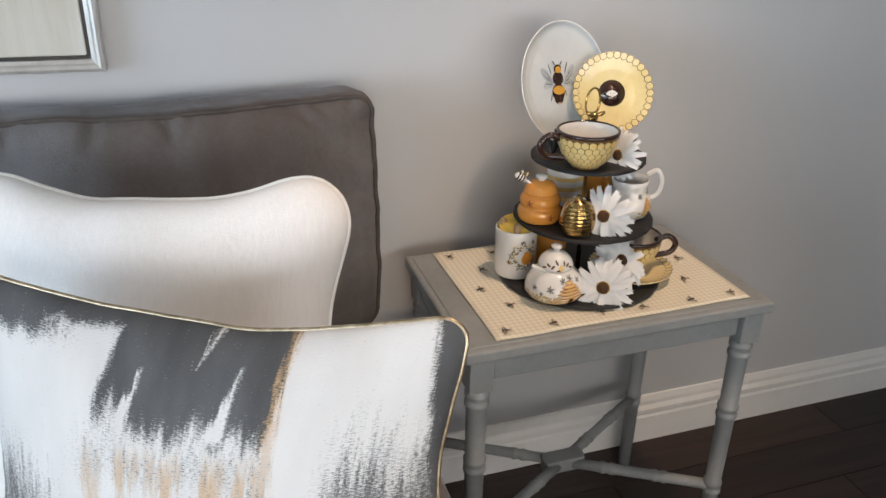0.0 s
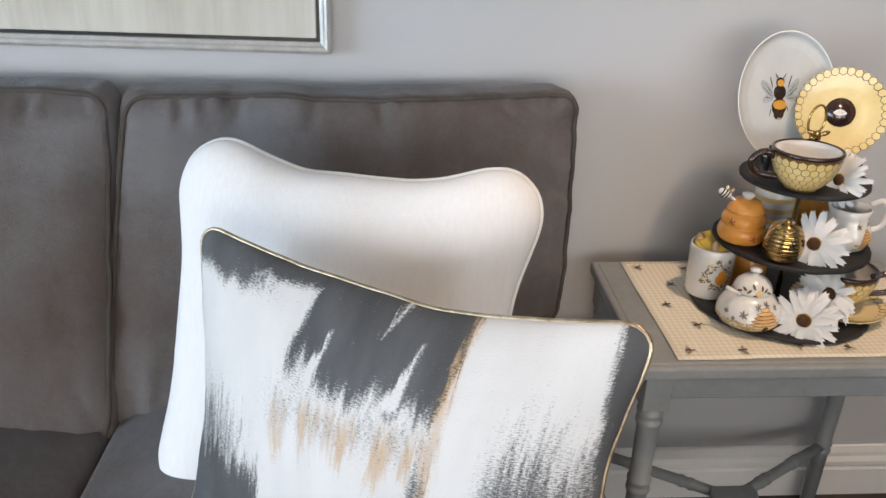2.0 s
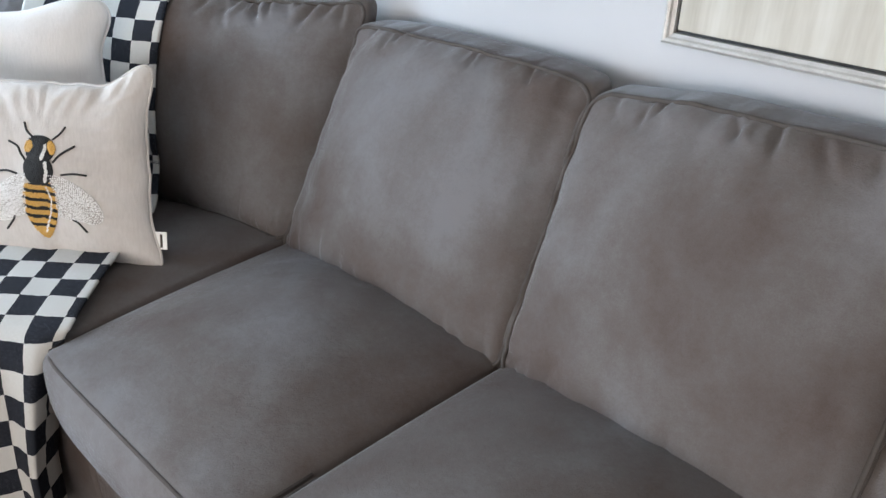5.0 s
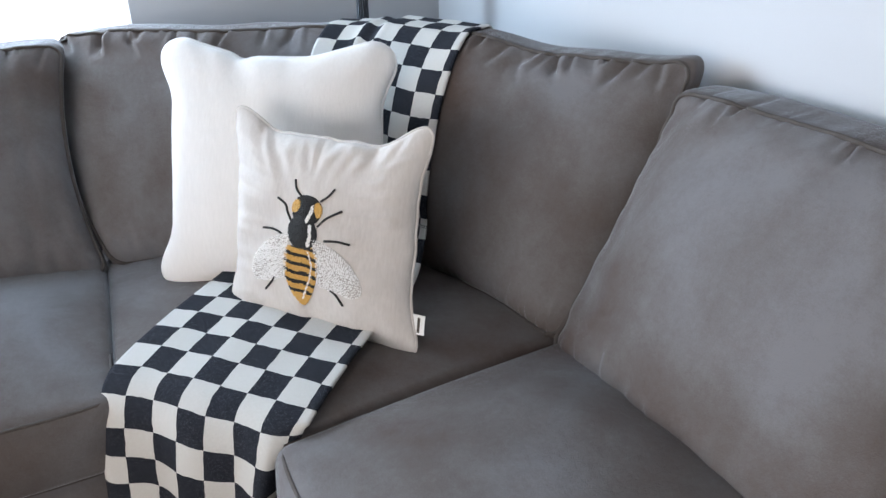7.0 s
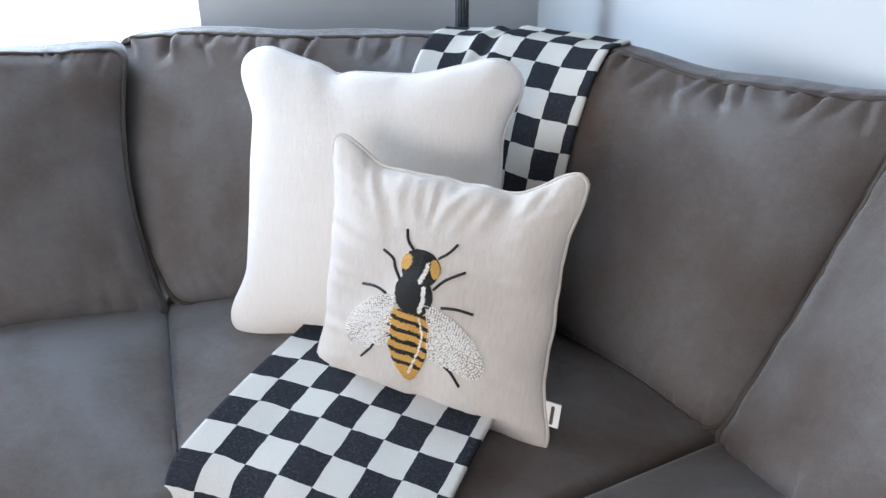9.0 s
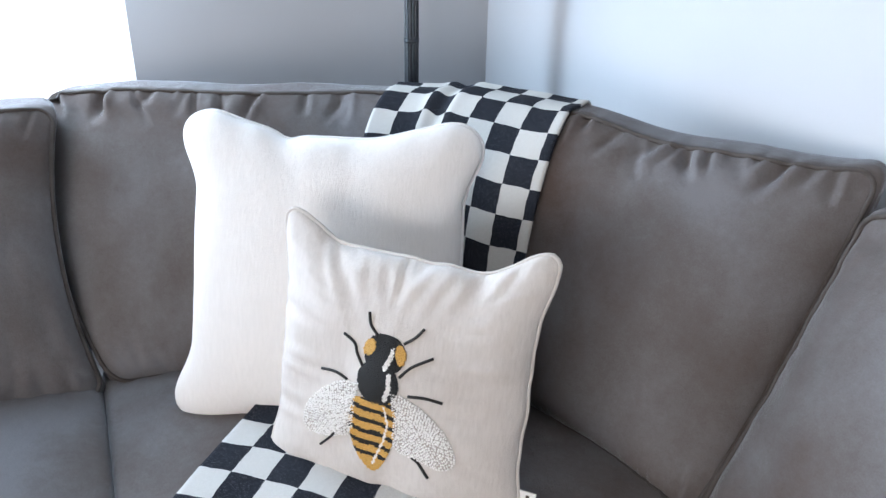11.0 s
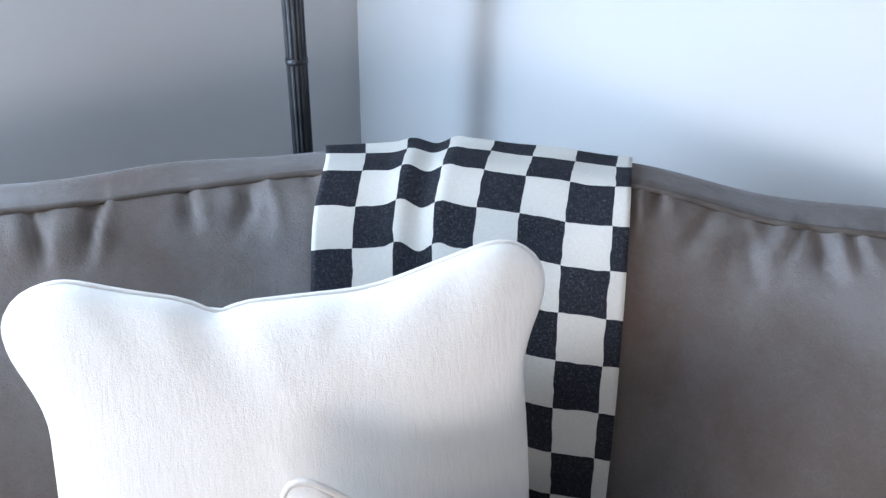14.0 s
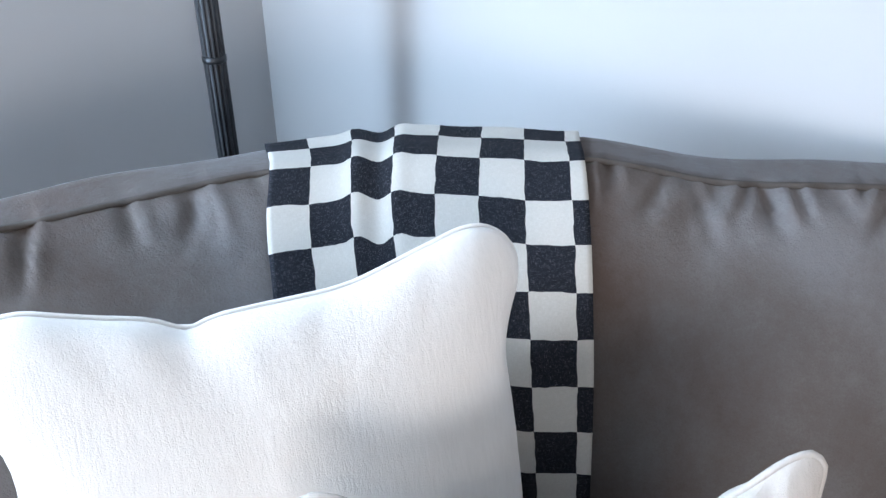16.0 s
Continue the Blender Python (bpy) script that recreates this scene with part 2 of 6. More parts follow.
def tube(name, points, radius, material, parent=None, label="", closed=False, n=8, taper=None):
    v, f = tube_data(points, radius, closed, n, taper)
    return mesh_object(name, v, f, material, parent, label)


def catmull(points, count):
    """A smooth polyline through points."""
    p = [Vector(q) for q in points]
    p = [2 * p[0] - p[1]] + p + [2 * p[-1] - p[-2]]
    out = []
    for i in range(count):
        s = i / (count - 1) * (len(p) - 3)
        k = min(int(s), len(p) - 4)
        t = s - k
        a, b, c, d = p[k : k + 4]
        out.append(0.5 * (2 * b + (c - a) * t + (2 * a - 5 * b + 4 * c - d) * t * t + (3 * b - a - 3 * c + d) * t**3))
    return out


def along(poly, s):
    x = max(0.0, min(1.0, s)) * (len(poly) - 1)
    k = min(int(x), len(poly) - 2)
    return poly[k].lerp(poly[k + 1], x - k)


def soft_box(half, r, steps, shape):
    """Vertices and faces of a rounded box of half sizes half and edge radius r, each point sent through shape(x, y, z)."""
    axes = []
    for h, n in zip(half, steps):
        inner = [-h + r + (2 * h - 2 * r) * i / n for i in range(n + 1)]
        edge = [0.0, 0.35, 0.7]
        axes.append([-h + r * e for e in edge] + inner + [h - r * e for e in edge[::-1]])
    ids, verts, faces = {}, [], []

    def vid(i, j, k):
        key = (i, j, k)
        if key not in ids:
            p = Vector((axes[0][i], axes[1][j], axes[2][k]))
            q = Vector([max(-h + r, min(h - r, c)) for c, h in zip(p, half)])
            d = p - q
            if d.length > 1e-9:
                p = q + d * (max(abs(c) for c in d) / d.length)
            ids[key] = len(verts)
            verts.append(shape(p.x, p.y, p.z))
        return ids[key]

    n = [len(a) - 1 for a in axes]
    for ax in range(3):
        u, v = [(1, 2), (2, 0), (0, 1)][ax]
        for side in (0, n[ax]):
            for i in range(n[u]):
                for j in range(n[v]):
                    quad = []
                    for di, dj in ((0, 0), (1, 0), (1, 1), (0, 1)):
                        idx = [0, 0, 0]
                        idx[ax], idx[u], idx[v] = side, i + di, j + dj
                        quad.append(vid(*idx))
                    faces.append(tuple(quad if side else quad[::-1]))
    return verts, faces


def rim(a, c, r, n=14):
    """A rounded rectangle of half sizes a, c in two coordinates."""
    pts = []
    for cx, cz, a0 in ((a - r, c - r, 0), (-a + r, c - r, 90), (-a + r, -c + r, 180), (a - r, -c + r, 270)):
        for i in range(7):
            t = radians(a0 + 90 * i / 6)
            pts.append((cx + r * math.cos(t), cz + r * math.sin(t)))
    out = []
    for i, p in enumerate(pts):
        q = pts[(i + 1) % len(pts)]
        m = n if (Vector(p) - Vector(q)).length > r else 1
        out += [(p[0] + (q[0] - p[0]) * k / m, p[1] + (q[1] - p[1]) * k / m) for k in range(m)]
    return out


def wrinkle(p, freq, amp, seed=0.0):
    q = Vector((p.x * freq + seed, p.y * freq - seed, p.z * freq * 0.6))
    return amp * noise.noise(q) + 0.4 * amp * noise.noise(q * 2.3)


# ---- room ----
XW, XE, YS, ZC = -3.32, 2.6, -4.2, 2.44


def slab(name, x0, x1, y0, y1, z0, z1, material, label, category, parent=None):
    ob = part(name, box_bm(x0, x1, y0, y1, z0, z1), material, parent, smooth=False)
    if parent is None:
        tagged(ob, label, category, kind="structure")
    return ob


slab("wall_north", XW - 0.14, XE + 0.14, 0.0, 0.14, -0.1, ZC + 0.1, WALL, "pale grey painted wall behind the sofa", "wall")
slab("wall_east", XE, XE + 0.14, YS, 0.0, -0.1, ZC + 0.1, UNSEEN_WALL, "unseen side wall, darkened to cut bounced light", "wall")
slab("ceiling", XW - 0.14, XE + 0.14, YS, 0.0, ZC, ZC + 0.1, CEIL, "unseen plain ceiling, darkened to cut bounced light", "ceiling")


def wall_with_opening(name, t0, t1, end0, end1, ya, yb, za, zb, label, flip=False, paint=None):
    """A wall between t0 and t1 in its thickness, with one opening between ya and yb along it, za and zb in height."""
    bm = bmesh.new()
    for y0, y1, z0, z1 in ((end0, ya, -0.1, ZC + 0.1), (yb, end1, -0.1, ZC + 0.1), (ya, yb, -0.1, za), (ya, yb, zb, ZC + 0.1)):
        piece = box_bm(y0, y1, t0, t1, z0, z1) if flip else box_bm(t0, t1, y0, y1, z0, z1)
        me = bpy.data.meshes.new("piece")
        piece.to_mesh(me)
        piece.free()
        bm.from_mesh(me)
        bpy.data.meshes.remove(me)
    bmesh.ops.remove_doubles(bm, verts=bm.verts, dist=1e-5)
    return tagged(part(name, bm, paint or WALL, smooth=False), label, "wall", kind="structure")


wall_with_opening("wall_west", XW - 0.14, XW, YS, 0.0, -3.55, -0.922, 0.55, 2.15, "pale grey wall with a bright window beside the corner")
# openings added in an unseen wall for the side and front lamps
wall_with_opening("wall_south", YS - 0.14, YS, 1.30, XE + 0.14, 1.45, 2.25, 0.04, 2.12, "unseen darkened wall with a tall opening added for the side lamp", True, UNSEEN_WALL)
wall_with_opening("wall_south", YS - 0.14, YS, XW - 0.14, 1.30, -1.80, 1.20, 0.50, 2.10, "unseen darkened wall with a wide opening added for the front lamp", True, UNSEEN_WALL)
slab("ground", -14, 12, -14, 10, -0.30, -0.12, speckled("pale_paving", (0.35, 0.35, 0.34), (0.45, 0.45, 0.44), 2, 0.9), "pale paving outside the house", "ground")

glow, gn, gl, gb = mat_new("overcast_brightness", 1.0, 0.0, (0.9, 0.95, 1.0))
gb.inputs["Emission Color"].default_value = (0.93, 0.97, 1.0, 1)
gb.inputs["Emission Strength"].default_value = 2.6
backdrop = part("backdrop", box_bm(-6.1, -6.0, -7.5, 1.5, -0.1, 4.0), glow, smooth=False)
tagged(backdrop, "blown-out white daylight outside the window", "backdrop", kind="structure")

win = thing("window_1", Matrix.Translation((XW, -0.915, 0.55)), "white framed window glowing with daylight beside the corner", "window", kind="structure")
part("window_sill", box_bm(-0.13, 0.025, -2.66, 0.02, -0.03, 0.0, 0.006), TRIM_WHITE, win, smooth=False)
for y0, y1, z0, z1 in ((-2.635, -2.585, 0.0, 1.60), (-2.585, 0.0, 1.55, 1.60), (-2.585, 0.0, 0.0, 0.05), (-1.75, -1.72, 0.05, 1.55)):
    part("window_frame", box_bm(-0.137, -0.11, y0, y1, z0, z1, 0.003), TRIM_WHITE, win, smooth=False)

# unseen half wall, added to keep low light off the table side
slab("wall_light_blocker", 0.35, XE, -2.80, -2.68, 0.0, 0.92, UNSEEN_WALL, "unseen half height wall across the room, added to block low light", "wall")

# floor boards run along the sofa wall
floor = tagged(part("floor", box_bm(XW - 0.14, XE + 0.14, YS - 0.14, 0.14, -0.11, -0.013), LINING, smooth=False), "dark brown oak laminate floor boards", "floor", kind="structure")


def moulding(name, y, x0, x1, label):
    """A stepped skirting board along x, its back on the wall at y."""
    prof = [(0.0, 0.0), (0.016, 0.0), (0.016, 0.072), (0.012, 0.078), (0.0155, 0.084), (0.0155, 0.094), (0.009, 0.104), (0.0085, 0.114), (0.004, 0.128), (0.0, 0.130)]
    bm = bmesh.new()
    rows = [[bm.verts.new((x, y - d, z)) for d, z in prof] for x in (x0, x1)]
    k = len(prof)
    for i in range(k - 1):
        bm.faces.new((rows[0][i], rows[0][i + 1], rows[1][i + 1], rows[1][i]))
    bm.faces.new(rows[0])
    bm.faces.new(rows[1][::-1])
    return tagged(part(name, bm, TRIM_WHITE, smooth=False), label, "baseboard", kind="structure")


# unseen fixture, added only to house the overhead lamp
flush = thing("added_ceiling_light", Matrix.Translation((*ADDED_LAMP_AT, ZC)), "round white flush ceiling light, unseen, added to house the overhead lamp", "ceiling light")
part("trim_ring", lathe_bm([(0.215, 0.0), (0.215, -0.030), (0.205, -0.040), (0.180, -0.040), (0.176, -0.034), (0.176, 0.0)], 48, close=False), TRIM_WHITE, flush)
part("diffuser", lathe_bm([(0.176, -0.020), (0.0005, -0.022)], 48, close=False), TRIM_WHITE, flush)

moulding("baseboard", 0.0, XW, XE, "white stepped baseboard along the grey wall")

# ---- sectional sofa ----
sofa = thing("sectional_sofa", Matrix.Translation((0, 0, 0)), "taupe microsuede corner sectional sofa with piped loose cushions", "sofa")


def cushion(name, half, r, steps, shape, loops, label=""):
    v, f = soft_box(half, r, steps, shape)
    ob = mesh_object(name, v, f, SUEDE, sofa, label)
    for pts in loops:
        tube("piping", [shape(*p) for p in pts], 0.0042, PIPE_SUEDE, ob, closed=True, n=6)
    return ob


def creases(seed, count, half, longest=0.085, deepest=0.008, corner=False):
    """Short gathers that run inwards from a seam: a function of the place along it and the distance from it."""
    rng = random.Random(seed)
    lines = []
    for _ in range(count):
        x = rng.uniform(-half, half)
        if corner and rng.random() < 0.6:
            x = math.copysign(half - abs(rng.gauss(0, half * 0.22)), x)
        lines.append((x, rng.uniform(0.3, 1.0) * longest, rng.uniform(0.0045, 0.011), rng.uniform(0.3, 1.0) * deepest * 1.35, rng.uniform(-0.5, 0.5)))

    def at(x, d):
        h = 0.0
        for cx, ln, wd, amp, tilt in lines:
            if d > ln:
                continue
            k = (x - cx - tilt * d) / (wd * (1 + 6 * d))
            if abs(k) < 3.2:
                f = math.sin(math.pi * (d + 0.006) / (ln + 0.006)) if d < ln * 0.5 else 1 - (d / ln - 0.5) * 2
                h += amp * max(0, f) * (0.55 * math.exp(-((k - 1.3) ** 2)) - math.exp(-k * k))
        return h

    return at


def back_cushion(bl, br, tl, tr, thick, seed, bulge=0.082, crown=0.012, pinch=0.0, sink=0.0):
    """A leaning back cushion from the four corners of its front."""
    bl, br, tl, tr = (Vector(p) for p in (bl, br, tl, tr))
    a, c = ((br - bl).length + (tr - tl).length) / 4, ((tl - bl).length + (tr - br).length) / 4
    nrm = (br - bl).cross(tl - bl).normalized()
    top_g, low_g, side_g = creases(seed * 10, 16, a, 0.07, 0.0075), creases(seed * 10 + 1, 22, a, 0.11, 0.0034, True), creases(seed * 10 + 2, 10, c, 0.08, 0.0024, True)

    def shape(x, y, z):
        s, t = (x / a + 1) / 2, (z / c + 1) / 2
        p = bl.lerp(br, s).lerp(tl.lerp(tr, s), t)
        w = (1 - (y / (thick / 2))) / 2
        puff = (max(0, 1 - (x / a) ** 2) ** 0.62) * (max(0, 1 - (z / c) ** 2) ** 0.68)
        depth = -(y + thick / 2) * (1 - 0.38 * t)
        n = wrinkle(p, 5.5, 0.010, seed) * puff * w
        edge = (1 - puff) * w
        pucker = (top_g(x, c - z) + low_g(x, z + c) + side_g(z, a - abs(x))) * w
        crease = pucker + 0.011 * edge * noise.noise(Vector((x * 24 + seed, z * 7, seed))) + 0.009 * edge * noise.noise(Vector((x * 7, z * 22 + seed, seed)))
        flatdir = Vector((nrm.x, nrm.y, 0)).normalized()
        out = nrm.lerp(flatdir, t * t).normalized()
        depth *= 1 - 0.30 * abs(x / a) ** 5
        p = p + out * depth + nrm * (bulge * puff * w + n + crease)
        p.z += crown * max(0, 1 - (x / a) ** 2) * t + 0.006 * t * noise.noise(Vector((x * 7 + seed, seed, y * 4)))
        # the stuffing swells the sides a little at mid height
        side = (br - bl).normalized()
        p = p + side * (x / a) * 0.006 * max(0, 1 - (z / c) ** 2)
        if pinch and x > 0:
            p = p - side * pinch * (x / a) ** 2 * max(0, 1 - (z / c) ** 2)
        if sink and x < 0:
            p = p - nrm * sink * (x / a) ** 10 * max(0, 1 - (z / c) ** 2)
        return p

    front = [(x, -thick / 2 + 0.0060, z) for x, z in rim(a - 0.0060, c - 0.0060, 0.035, 30)]
    return cushion("back_cushion", (a, thick / 2, c), 0.03, (110, 4, 76), shape, (front,))


back_cushion((-0.836, -0.385, 0.480), (-0.119, -0.13, 0.520), (-0.822, -0.135, 0.946), (-0.117, -0.135, 0.950), 0.15, 1.3, 0.055, crown=-0.010)
back_cushion((-1.388, -0.400, 0.478), (-0.826, -0.400, 0.478), (-1.416, -0.148, 0.928), (-0.840, -0.138, 0.944), 0.16, 5.1)
back_cushion((-2.035, -0.410, 0.478), (-1.388, -0.400, 0.478), (-2.050, -0.137, 0.938), (-1.418, -0.140, 0.934), 0.16, 9.7, sink=0.035)
back_cushion((-2.76, -1.80, 0.478), (-2.76, -1.108, 0.478), (-3.03, -1.80, 0.945), (-3.03, -1.095, 0.955), 0.16, 14.2, pinch=0.045)


def corner_back():
    low = catmull([(-2.765, -1.105, 0.492), (-2.72, -0.86, 0.492), (-2.62, -0.66, 0.492), (-2.46, -0.50, 0.492), (-2.25, -0.42, 0.492), (-2.035, -0.395, 0.492)], 60)
    top = catmull([(-3.140, -1.120, 0.955), (-3.01, -0.900, 0.968), (-2.89, -0.661, 0.968), (-2.736, -0.452, 0.980), (-2.515, -0.314, 0.984), (-2.28, -0.198, 0.964), (-2.060, -0.088, 0.980)], 60)
    a, c, thick = 0.70, 0.26, 0.16
    top_g, low_g, side_g = creases(77, 74, a, 0.085, 0.0095), creases(78, 26, a, 0.11, 0.0035, True), creases(79, 12, c, 0.10, 0.0026, True)

    def shape(x, y, z, plain=False):
        s, t = (x / a + 1) / 2, (z / c + 1) / 2
        p = along(low, s).lerp(along(top, s), t)
        tang = (along(low, min(1, s + 0.03)) - along(low, max(0, s - 0.03))).lerp(along(top, min(1, s + 0.03)) - along(top, max(0, s - 0.03)), t).normalized()
        nrm = tang.cross(along(top, s) - along(low, s)).normalized()
        w = (1 - y / (thick / 2)) / 2
        puff = (max(0, 1 - (x / a) ** 2) ** 0.5) * (max(0, 1 - (z / c) ** 2) ** 0.65)
        edge = (1 - puff) * w
        crease = 0.0 if plain else (top_g(x, c - z) + low_g(x, z + c) + side_g(z, a - abs(x))) * w + wrinkle(p, 5.0, 0.010, 21.0) * puff * w + 0.004 * edge * noise.noise(Vector((x * 20, z * 20, 7)))
        depth = -(y + thick / 2) * (1 - 0.52 * t)
        flatdir = Vector((nrm.x, nrm.y, 0)).normalized()
        out = nrm.lerp(flatdir, t * t).normalized()
        depth *= 1 - 0.3 * abs(x / a) ** 9
        p = p + out * depth + nrm * (0.090 * puff * w + crease)
        p.z += 0.010 * t * noise.noise(Vector((x * 8, 4.4, y * 3)))
        if x < 0:
            p = p - tang * 0.045 * (x / a) ** 2 * max(0, 1 - (z / c) ** 2)
        else:
            p = p - nrm * 0.042 * (x / a) ** 10 * max(0, 1 - (z / c) ** 2)
        return p

    loops = [[(x, -thick / 2 + 0.0060, z) for x, z in rim(a - 0.0060, c - 0.0060, 0.035, 110)]]
    cushion("back_cushion", (a, thick / 2, c), 0.03, (230, 4, 70), shape, loops, "wide curved corner back cushion")
    return shape, a, thick, c


corner_shape, CORNER_A, CORNER_T, CORNER_C = corner_back()


def seat_cushion(front_l, front_r, back_l, back_r, thick, seed, crown=0.066):
    """A seat cushion from four plan corners, or four plan curves; its top edge lies at 0.495."""
    fl, fr, bl, br = (Vector((*p, 0)) for p in (front_l, front_r, back_l, back_r))
    a, b = ((fr - fl).length + (br - bl).length) / 4, ((bl - fl).length + (br - fr).length) / 4
    front_way = (fl + fr - bl - br).normalized()

    def shape(x, y, z):
        s, t = (x / a + 1) / 2, (y / b + 1) / 2
        p = fl.lerp(fr, s).lerp(bl.lerp(br, s), t)
        puff = (max(0, 1 - (x / a) ** 2) ** 0.9) * (max(0, 1 - (y / b) ** 2) ** (1.0 if y < 0 else 0.85))
        w = (z / (thick / 2) + 1) / 2
        p.z = 0.495 - thick / 2 + z + w * (crown * puff + wrinkle(p, 5, 0.006, seed) * puff)
        p += (front_way * 0.026 * (1 - t) ** 3 * max(0, 1 - (x / a) ** 4) * max(0, 1 - (z / (thick / 2)) ** 2))
        return p

    zb = thick / 2 - 0.007
    ob = cushion("seat_cushion", (a, b, thick / 2), 0.024, (30, 26, 5), shape, [])
    for s in (-1, 1):
        line = [(-a + 0.007, -b + 0.16 * k, s * zb) for k in (1.0, 0.5)] + [(-a + 0.007 + (2 * a - 0.014) * k / 24, -b + 0.007 + 0.012 * abs(k / 12 - 1) ** 14, s * zb) for k in range(25)] + [(a - 0.007, -b + 0.16 * k, s * zb) for k in (0.5, 1.0)]
        tube("piping", [shape(*q) for q in line], 0.0034, PIPE_SUEDE, ob, n=6)
    return ob


seat_cushion((-0.834, -0.93), (-0.118, -0.93), (-0.834, -0.10), (-0.118, -0.10), 0.15, 2.0)
seat_cushion((-1.410, -0.93), (-0.832, -0.93), (-1.396, -0.30), (-0.832, -0.30), 0.15, 6.0)
seat_cushion((-1.990, -0.94), (-1.408, -0.93), (-2.045, -0.30), (-1.394, -0.30), 0.15, 11.0)
seat_cushion((-2.225, -1.82), (-2.225, -1.145), (-2.85, -1.82), (-2.85, -1.117), 0.15, 17.0)


def corner_seat():
    front = catmull([(-2.235, -1.150, 0), (-2.17, -1.06, 0), (-2.08, -0.98, 0), (-1.995, -0.945, 0)], 40)
    back = catmull([(-2.86, -1.115, 0), (-2.80, -0.80, 0), (-2.62, -0.56, 0), (-2.35, -0.40, 0), (-2.045, -0.31, 0)], 40)
    a, b, thick = 0.42, 0.33, 0.15

    def shape(x, y, z):
        s, t = (x / a + 1) / 2, (y / b + 1) / 2
        p = along(front, s).lerp(along(back, s), t)
        puff = (max(0, 1 - (x / a) ** 2) ** 0.5) * (max(0, 1 - (y / b) ** 2) ** 0.45)
        w = (z / (thick / 2) + 1) / 2
        p.z = 0.492 - thick / 2 + z + w * (0.024 * puff + wrinkle(p, 5, 0.006, 31) * puff)
        return p

    return cushion("seat_cushion", (a, b, thick / 2), 0.02, (26, 22, 5), shape, [], "wedge shaped corner seat cushion")


corner_seat()


def prism(points, z0, z1, bevel=0.01):
    bm = bmesh.new()
    lo = [bm.verts.new((x, y, z0)) for x, y in points]
    hi = [bm.verts.new((x, y, z1)) for x, y in points]
    k = len(points)
    for i in range(k):
        bm.faces.new((lo[i], lo[(i + 1) % k], hi[(i + 1) % k], hi[i]))
    bm.faces.new(lo[::-1])
    bm.faces.new(hi)
    if bevel:
        bmesh.ops.bevel(bm, geom=bm.edges[:], offset=bevel, segments=2, profile=0.5, affect="EDGES")
    return bm


part("base", prism([(-1.99, -0.90), (-0.13, -0.90), (-0.13, -0.04), (-1.99, -0.04)], 0.05, 0.343), SUEDE, sofa, smooth=False)
part("base", prism([(-1.992, -0.90), (-1.992, -0.04), (-3.25, -0.04), (-3.25, -1.128), (-2.262, -1.128), (-2.20, -1.04), (-2.10, -0.95)], 0.05, 0.343), SUEDE, sofa, smooth=False)
part("base", prism([(-2.262, -1.13), (-3.25, -1.13), (-3.25, -1.82), (-2.262, -1.82)], 0.05, 0.343), SUEDE, sofa, smooth=False)
part("back_frame", prism([(-2.0, -0.09), (-0.13, -0.09), (-0.13, -0.03), (-2.0, -0.03)], 0.345, 0.66), SUEDE, sofa, smooth=False)
part("back_frame", prism([(-3.27, -1.82), (-3.21, -1.82), (-3.21, -1.12), (-3.27, -1.12)], 0.345, 0.66), SUEDE, sofa, smooth=False)
part("back_frame", prism([(-2.01, -0.09), (-2.01, -0.03), (-3.27, -0.96), (-3.21, -1.10)], 0.345, 0.66), SUEDE, sofa, smooth=False)
for fx, fy in ((-0.2, -0.85), (-0.2, -0.1), (-1.9, -0.1), (-1.95, -0.85), (-2.35, -1.74), (-3.18, -1.74), (-3.18, -1.2), (-2.35, -1.2)):
    part("foot", box_bm(fx - 0.03, fx + 0.03, fy - 0.03, fy + 0.03, 0.0, 0.055, 0.004), BLACK, sofa, smooth=False)


